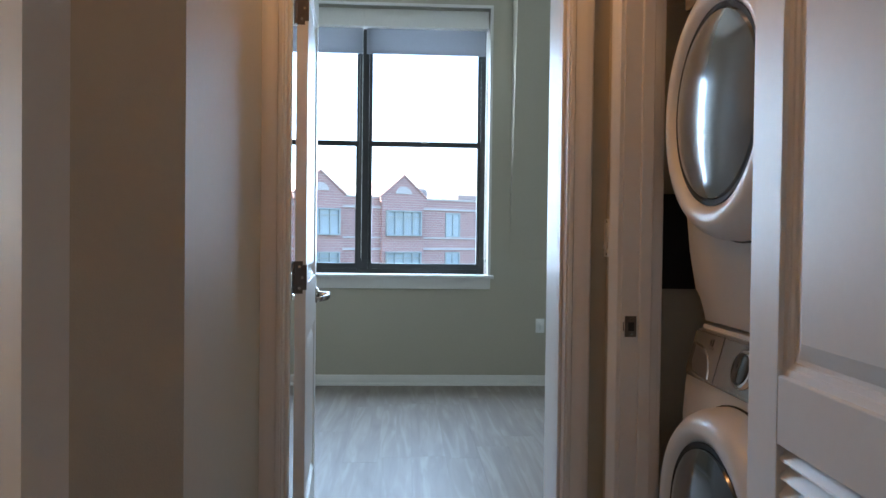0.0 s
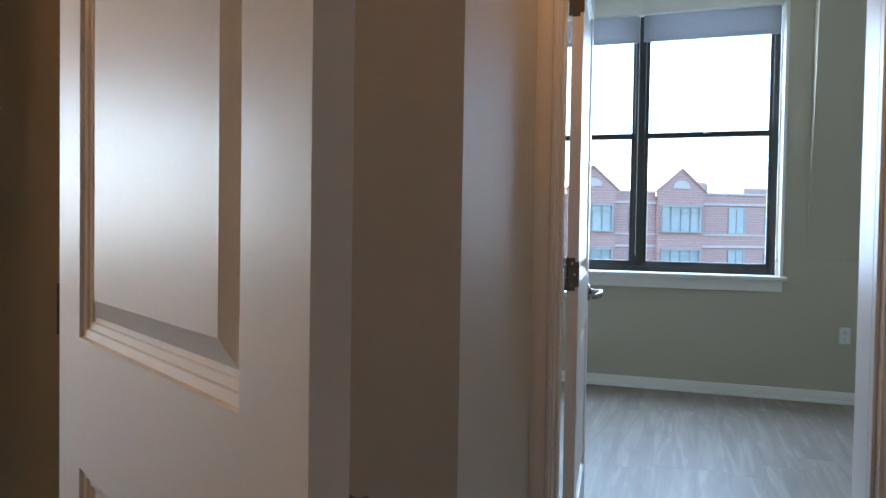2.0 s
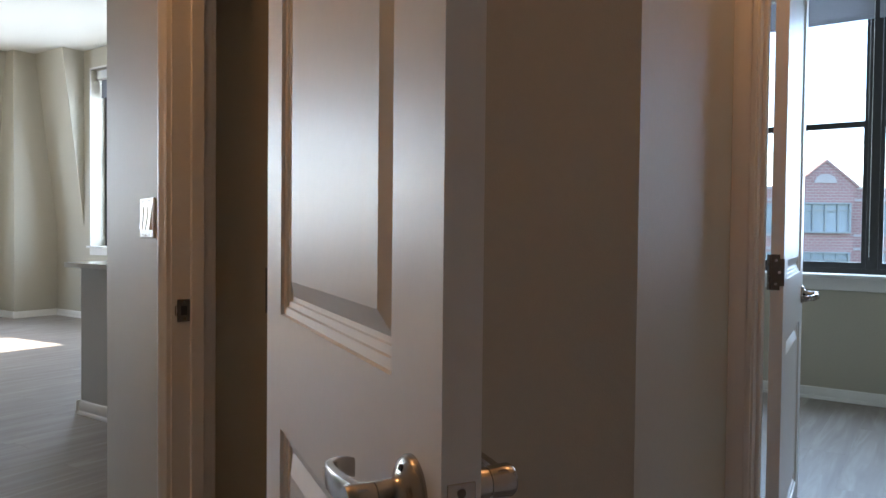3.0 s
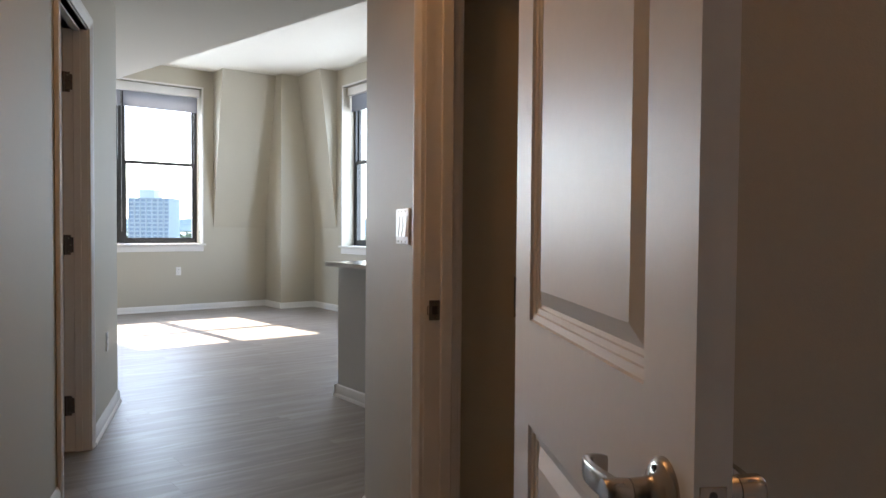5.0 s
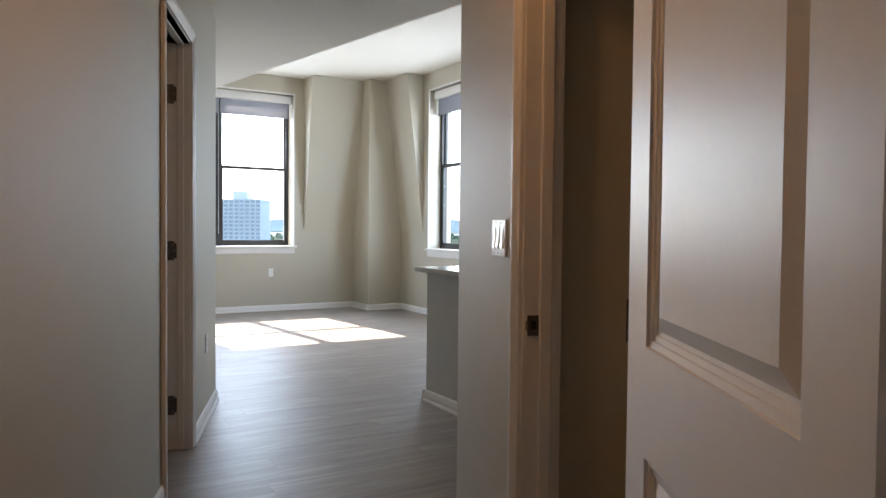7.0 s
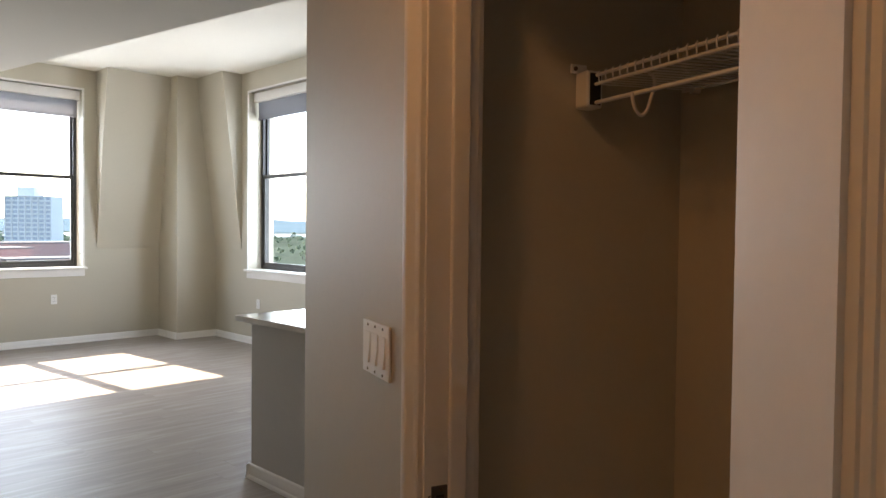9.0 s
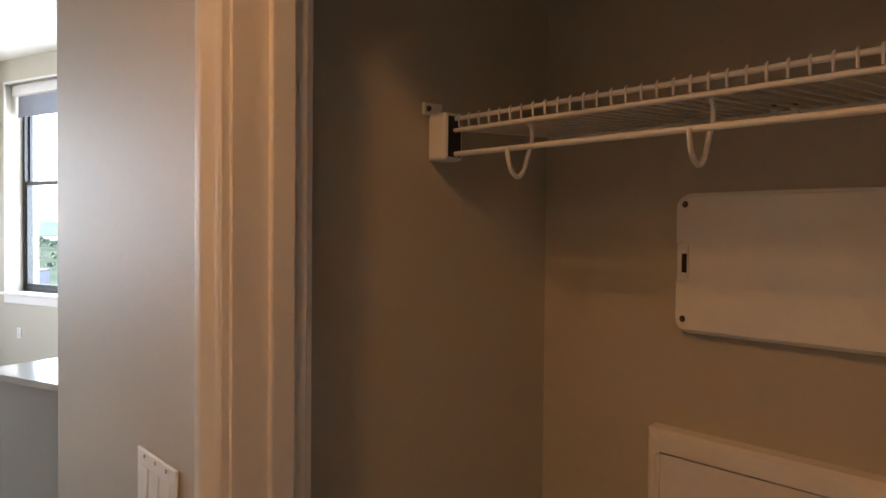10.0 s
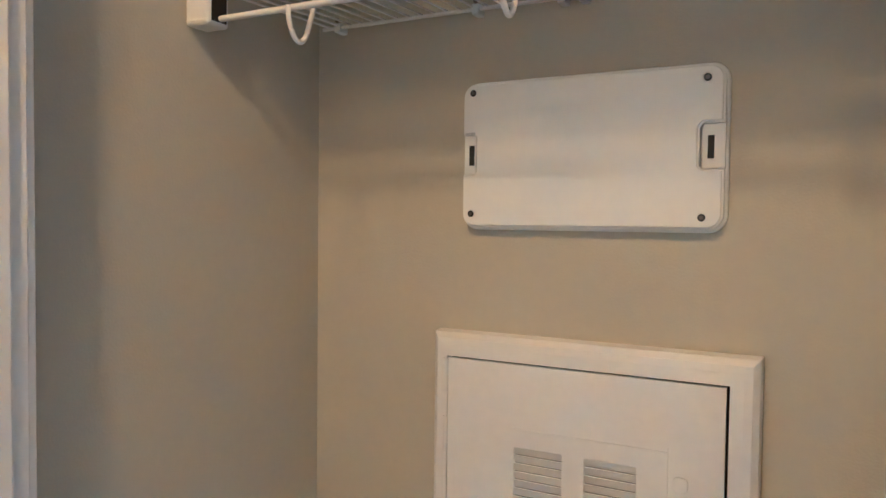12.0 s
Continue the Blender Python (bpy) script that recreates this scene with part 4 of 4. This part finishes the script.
scoop.faces.new(top)
for q in range(len(face)):
    scoop.faces.new((low[q], low[(q + 1) % len(face)], top[(q + 1) % len(face)], top[q]))
part("drawer_recess", scoop, SCOOP, cp, "shaded scooped drawer grip", m=tilt)
# chrome tube added to draw the highlight along the curve
part("recess_highlight", tube([(x, -0.002, z) for x, z in curve], 0.0028, 8), CHROME, cp, "bright line added for the highlight on the grip's curved edge", True, m=tilt)
part("drawer_seam", boxed(-0.1515, -0.150, -0.0012, 0.001, -0.060, 0.058), DARK, cp, m=tilt)
part("emblem", ring(-0.219, -0.204, 0.026, 0.044, 0.003, -0.0024, 0.0), BLACK, cp, "small dark square emblem", m=tilt)
part("lettering", boxed(-0.228, -0.196, -0.0018, 0.0, 0.0185, 0.0215), BLACK, cp, "thin dark bar of lettering", m=tilt)
dryer = thing("tumble_dryer", MWD, "white tumble dryer stacked on the washing machine", "dryer")
part("body", machine_body([(0.050, 0.955), (0.030, 1.04), (0.012, 1.14), (0.0, 1.26), (0.0, 1.90)], 0.955, 1.90), ENAMEL, dryer, smooth=True)
porthole(dryer, 1.476, "grey dryer door glass, its colour lightened for reflections", DRYER_GLASS)
part("control_panel", boxed(-0.33, 0.33, -0.02, 0.02, 1.79, 1.89, 0.006, 2), PANEL_GREY, dryer, "silver control panel")

# plain black board added flat on the wall beside the dryer
black_panel = thing("black_panel", F, "flat black panel on the laundry wall beside the dryer", "panel")
part("board", boxed(0.675, 1.05, 2.338, 2.349, 1.035, 1.300, 0.002, 1), DARK, black_panel)
part("rim", ring(0.670, 1.055, 1.030, 1.305, 0.008, 2.334, 2.3495), DARK, black_panel)

# ---- ceiling lamps ----
BULB = glow_material("warm_lamp_glow", (1.0, 0.66, 0.38), 3.0)


def ceiling_lamp(x, y):
    c = thing("ceiling_lamp", pose(x, y, HALL_Z), "round flush ceiling lamp with a warm glow", "ceiling lamp", "hall ceiling lamps")
    part("rim", lathe([(0.11, 0.0), (0.11, -0.02), (0.095, -0.03), (0.085, -0.02)], 40), NICKEL, c, "", True, pose(0, 0, 0, 90, 0, 0) @ pose(0, 0, 0, 180, 0, 0))
    part("diffuser", lathe([(0.085, -0.012), (0.06, -0.03), (0.03, -0.036), (0.002, -0.038)], 40), BULB, c, "warm white diffuser", True, pose(0, 0, 0, 90, 0, 0) @ pose(0, 0, 0, 180, 0, 0))


ceiling_lamp(-1.58, 0.18)
ceiling_lamp(-0.775, 1.953)

# ---- outdoors ----
# red brick, paled in its colour for the haze outdoors
BRICK = material("hazed_red_brick", (0.36, 0.215, 0.19), 0.85, spread=0.15, scale=0.6, fine=4)


def coursed(m, brick, mortar, width, height):
    """Lays courses of brick over a wall's colour."""
    n, l = m.node_tree.nodes, m.node_tree.links
    b = n["Principled BSDF"]
    was = b.inputs["Base Color"].links[0].from_socket
    tc, sep, comb, tex, mul = n.new("ShaderNodeTexCoord"), n.new("ShaderNodeSeparateXYZ"), n.new("ShaderNodeCombineXYZ"), n.new("ShaderNodeTexBrick"), n.new("ShaderNodeMix")
    l.new(tc.outputs["Object"], sep.inputs[0])
    l.new(sep.outputs["X"], comb.inputs["X"])
    l.new(sep.outputs["Z"], comb.inputs["Y"])
    l.new(comb.outputs[0], tex.inputs["Vector"])
    tex.inputs["Color1"].default_value = (*brick, 1)
    tex.inputs["Color2"].default_value = (brick[0] * 0.82, brick[1] * 0.8, brick[2] * 0.8, 1)
    tex.inputs["Mortar"].default_value = (*mortar, 1)
    tex.inputs["Scale"].default_value = 1.0
    tex.inputs["Brick Width"].default_value, tex.inputs["Row Height"].default_value, tex.inputs["Mortar Size"].default_value = width, height, 0.02
    mul.data_type = "RGBA"
    mul.inputs["Factor"].default_value = 0.7
    l.new(was, mul.inputs["A"])
    l.new(tex.outputs["Color"], mul.inputs["B"])
    l.new(mul.outputs["Result"], b.inputs["Base Color"])


coursed(BRICK, (0.37, 0.20, 0.175), (0.42, 0.36, 0.33), 0.40, 0.20)
STONE = material("pale_stone", (0.42, 0.36, 0.33), 0.8, spread=0.08, scale=0.5)
ROOFING = material("grey_roofing", (0.18, 0.17, 0.17), 0.8, shine=0.05, spread=0.1, scale=0.3)
# far panes lightened along with the brick, haze put into the colour
FAR_GLASS = material("paled_window_glass", (0.30, 0.33, 0.35), 0.2, spread=0.3, scale=0.4)
FAR_FRAME = material("grey_window_frame", (0.27, 0.28, 0.27), 0.6, spread=0.08, scale=0.5)
# bluish tint stands in for haze over the low buildings
CONCRETE = material("bluish_hazed_concrete", (0.26, 0.285, 0.33), 0.85, spread=0.08, scale=0.05)
GROUND = material("ground_cover", (0.042, 0.055, 0.046), 0.95, shine=0.0, spread=0.5, scale=0.01, fine=0.05)
WATER = material("river_water", (0.15, 0.18, 0.21), 0.5, shine=0.05, spread=0.1, scale=0.01)
# tower wall and glass are lightened to carry the haze in their colour
TOWER_WALL = material("hazed_tower_concrete", (0.60, 0.60, 0.60), 0.85, spread=0.08, scale=0.05)
TOWER_GLASS = material("hazed_tower_glass", (0.34, 0.37, 0.42), 0.3, spread=0.3, scale=0.4)
# distance haze is put into the hills' blue base colour
HILLS = material("hazed_wooded_hills", (0.09, 0.13, 0.16), 0.9, shine=0.0, spread=0.2, scale=0.01, fine=0.05)
# leaf green raised above its own tone, in place of haze
LEAF = material("hazed_tree_leaves", (0.13, 0.165, 0.105), 0.8, shine=0.05, spread=0.4, scale=0.2)
GZ = -22.0
structure("ground", prism([(-4000, -4000), (4000, -4000), (4000, 4000), (-4000, 4000)], GZ - 1, GZ), GROUND, H, "low ground that reaches the horizon", "ground")
structure("water", prism([(-2700, -900), (-1900, -900), (-1800, 300), (-1600, 1500), (-1700, 3400), (-2700, 3400)], GZ, GZ + 0.1), WATER, H, "wide pale river far below", "water")


def brick_house():
    """The brick block across the street: gabled bays, stone courses, windows in rows."""
    b = thing("apartment_building", pose(-20.9, 56.0, -0.30, 0, 0, 50), "red brick apartment building with gables and pale stone courses", "building")
    x0, x1 = -34.0, 30.0
    part("wall", boxed(x0, x1, 0, 14, GZ, 4.60), BRICK, b)
    part("roof", boxed(x0 - 0.1, x1 + 0.1, -0.1, 14.1, 4.60, 4.76), STONE, b, "pale parapet coping")
    part("roof_unit", boxed(9.0, 13.0, 5, 8, 4.76, 5.6, 0.1, 1), ROOFING, b, "grey rooftop unit")
    part("roof_vent", boxed(3.2, 4.6, 3, 5, 4.76, 5.9, 0.5, 4), ROOFING, b)
    for k in range(6):
        z = 3.85 - 3.37 * k
        part("stone_course", boxed(x0, x1, -0.12, 0, z - 0.09, z + 0.08), STONE, b)
        part("stone_course", boxed(x0, x1, -0.10, 0, z - 2.52, z - 2.36), STONE, b)

    def far_window(x, z, w, h, cols, transom):
        f = part("window", ring(x - w / 2, x + w / 2, z, z + h, 0.12, -0.62 if w > 2.5 else -0.10, -0.30 if w > 2.5 else 0.02), FAR_FRAME, b)
        part("pane", boxed(x - w / 2 + 0.1, x + w / 2 - 0.1, -0.40 if w > 2.5 else -0.03, -0.36 if w > 2.5 else 0.0, z + 0.1, z + h - 0.1), FAR_GLASS, f)
        y = -0.5 if w > 2.5 else -0.06
        for i in range(1, cols):
            xx = x - w / 2 + w * i / cols
            part("glazing_bar", boxed(xx - 0.05, xx + 0.05, y - 0.05, y + 0.05, z + 0.1, z + h - 0.1), FAR_FRAME, f)
        if transom:
            part("glazing_bar", boxed(x - w / 2 + 0.1, x + w / 2 - 0.1, y - 0.05, y + 0.05, z + h * 0.72, z + h * 0.72 + 0.1), FAR_FRAME, f)

    for g in (0.0, -7.4, -14.8, -22.2, 16.5):
        w = 1.95
        part("bay", boxed(g - w, g + w, -0.35, 0, GZ, 4.4), BRICK, b)
        bm = bmesh.new()
        fr = [bm.verts.new(p) for p in ((g - w - 0.15, -0.38, 4.3), (g + w + 0.15, -0.38, 4.3), (g + w + 0.15, -0.38, 4.75), (g, -0.38, 6.45), (g - w - 0.15, -0.38, 4.75))]
        bk = [bm.verts.new((v.co.x, 5.0, v.co.z)) for v in fr]
        bm.faces.new(fr)
        bm.faces.new(bk[::-1])
        for i in range(5):
            bm.faces.new((fr[i], fr[(i + 1) % 5], bk[(i + 1) % 5], bk[i]))
        gab = part("gable", bm, BRICK, b)
        for s in (-1, 1):
            part("gable_coping", tube([(g + s * (w + 0.25), -0.42, 4.72), (g, -0.42, 6.55)], 0.10, 6), BRICK, gab)
        half = bmesh.new()
        pts = [(g + 0.75 * math.cos(radians(a)), 5.0 + 0.62 * math.sin(radians(a))) for a in range(0, 181, 15)]
        f0 = [half.verts.new((x, -0.46, z)) for x, z in pts]
        f1 = [half.verts.new((x, -0.38, z)) for x, z in pts]
        half.faces.new(f0)
        for i in range(len(pts)):
            half.faces.new((f0[i], f0[(i + 1) % len(pts)], f1[(i + 1) % len(pts)], f1[i]))
        part("half_round_window", half, STONE, gab, "pale half-round gable window")
        for k in range(6):
            far_window(g, 1.55 - 3.37 * k, 3.3, 2.1, 4, True)
    for x in (5.1, 8.4, 11.8, 21.0, 24.5, -3.7, -11.1, -18.5):
        for k in range(6):
            far_window(x, 1.5 - 3.37 * k, 1.5 if x > 0 else 1.0, 2.1, 2, False)
    return b


brick_house()


def tower():
    """A tall slab of flats with stacked balconies, far off."""
    t = thing("tower_block", pose(-559, -46, 0, 0, 0, 72), "tall apartment tower with stacked balconies, coloured pale for haze", "building")
    z1 = 21.0
    part("wall", boxed(-17, 12.5, 0, 20, GZ, z1), TOWER_WALL, t)
    part("roof_house", boxed(-10.5, 0.8, 2, 16, z1, z1 + 6.2), TOWER_WALL, t)
    for k in range(13):
        z = z1 - 3.0 * (k + 1)
        part("floor_slab", boxed(-18.6, 14.3, -1.6, 1, z + 2.6, z + 3.0), TOWER_WALL, t)
        for i in range(7):
            x = -14.9 + 4.25 * i
            part("window", boxed(x - 1.5, x + 1.5, -0.25, 0.02, z + 0.4, z + 2.3), TOWER_GLASS, t)
    for i in range(8):
        x = -17 + 4.2 * i
        part("pier", boxed(x - 0.3, x + 0.3, -0.9, 0, GZ, z1), TOWER_WALL, t)
    return t


tower()
random.seed(4)
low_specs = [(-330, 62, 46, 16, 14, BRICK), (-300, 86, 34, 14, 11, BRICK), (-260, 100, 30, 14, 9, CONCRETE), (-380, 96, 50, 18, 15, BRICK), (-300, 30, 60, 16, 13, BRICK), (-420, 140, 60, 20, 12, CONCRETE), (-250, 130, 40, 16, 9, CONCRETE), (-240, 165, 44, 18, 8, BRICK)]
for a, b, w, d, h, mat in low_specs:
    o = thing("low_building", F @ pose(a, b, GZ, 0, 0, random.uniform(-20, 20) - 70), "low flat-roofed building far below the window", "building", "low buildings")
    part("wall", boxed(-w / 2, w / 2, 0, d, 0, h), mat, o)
    part("roof", boxed(-w / 2 - 0.3, w / 2 + 0.3, -0.3, d + 0.3, h, h + 0.6), ROOFING, o)
    for i in range(int(w / 5)):
        for k in range(int(h / 3.4)):
            x = -w / 2 + 2.5 + 5 * i
            part("window", boxed(x - 1.1, x + 1.1, -0.15, 0.0, 1.2 + 3.4 * k, 2.9 + 3.4 * k), FAR_GLASS, o)


def leaf_mass(name, count, seed, where, label, size=(2.5, 6.0)):
    """Many ragged clumps of leaves, as one body."""
    rng = random.Random(seed)
    verts, faces = [], []
    for _ in range(count):
        x, y = where(rng)
        s = rng.uniform(*size)
        for _ in range(34):
            v = Vector((rng.gauss(0, 1), rng.gauss(0, 1), rng.gauss(0, 0.8))).normalized() * s * rng.uniform(0.55, 1.05)
            c = Vector((x + v.x, y + v.y, GZ + s * 1.1 + v.z * 0.9))
            p, q = Vector((rng.gauss(0, 1), rng.gauss(0, 1), rng.gauss(0, 1))), Vector((rng.gauss(0, 1), rng.gauss(0, 1), rng.gauss(0, 1)))
            p, q = p.normalized() * s * 0.34, q.normalized() * s * 0.34
            i = len(verts)
            verts += [c - p, c - q, c + p, c + q]
            faces.append((i, i + 1, i + 2, i + 3))
    me = bpy.data.meshes.new(name)
    me.from_pydata([tuple(v) for v in verts], [], faces)
    me.materials.append(LEAF)
    ob = new(name, me)
    return tagged(ob, label, "trees", "", "stuff")


leaf_mass("far_trees", 420, 1, lambda r: (r.uniform(-1500, -900), r.uniform(-250, 1700)), "belt of green trees far below the windows", (3.5, 7.0))
leaf_mass("street_trees", 200, 2, lambda r: (r.uniform(-850, -420), r.uniform(-60, 700)), "green trees between low buildings", (2.0, 3.6))


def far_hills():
    """The low ridge on the horizon; its blue colour carries the haze."""
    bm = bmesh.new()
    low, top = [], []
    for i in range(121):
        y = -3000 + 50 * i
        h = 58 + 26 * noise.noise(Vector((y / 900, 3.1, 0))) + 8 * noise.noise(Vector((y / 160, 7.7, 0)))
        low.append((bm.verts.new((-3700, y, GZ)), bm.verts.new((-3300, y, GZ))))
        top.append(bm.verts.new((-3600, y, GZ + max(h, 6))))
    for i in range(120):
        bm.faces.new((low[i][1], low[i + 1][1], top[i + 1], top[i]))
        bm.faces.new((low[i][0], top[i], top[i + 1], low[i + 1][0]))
    return structure("backdrop", bm, HILLS, H, "low wooded ridge on the horizon, its blue tint put in for haze", "hills", True)


far_hills()

# ---- floor planks ----
PW, PL = 0.182, 1.22


def plank_mesh(length):
    bm = bmesh.new()
    c, g = 0.0004, 0.0001
    lo = [bm.verts.new(p) for p in ((g, g, -0.006), (PW - g, g, -0.006), (PW - g, length - g, -0.006), (g, length - g, -0.006))]
    md = [bm.verts.new((v.co.x, v.co.y, -c)) for v in lo]
    tp = [bm.verts.new((min(max(v.co.x, g + c), PW - g - c), min(max(v.co.y, g + c), length - g - c), 0)) for v in lo]
    for a, b in ((lo, md), (md, tp)):
        for i in range(4):
            bm.faces.new((a[i], a[(i + 1) % 4], b[(i + 1) % 4], b[i]))
    bm.faces.new(tp)
    return bm


shared = finish("plank", plank_mesh(PL), PLANK)
floor = bpy.data.objects["floor"]
verts, faces = [], []
rng = random.Random(7)
base = [tuple(v.co) for v in shared.vertices]
polys = [tuple(p.vertices) for p in shared.polygons]
for i in range(-60, 30):
    off = rng.choice((0.0, 0.41, 0.83, 0.2, 0.6)) + rng.uniform(0, 0.15)
    for j in range(-5, 6):
        a, b = i * PW, j * PL + off
        near = (-1.6 < a < 1.4 and 2.0 < b < 6.0) or (-8.9 < a < -4.4 and 0.6 < b < 4.3) or (-4.4 < a < 0.2 and -0.9 < b < 2.0)
        if near:
            o = new("plank", shared)
            o.matrix_world = F @ pose(a, b, 0)
            o.parent = floor
        else:
            k = len(verts)
            verts += [(x + a, y + b, z) for x, y, z in base]
            faces += [tuple(v + k for v in f) for f in polys]
me = bpy.data.meshes.new("floor_planks")
me.from_pydata(verts, [], faces)
me.materials.append(PLANK)
rest = new("floor_planks", me)
rest.matrix_basis = F
rest.parent = floor
tagged(rest, "grey-brown oak floor planks", "", "", "stuff")
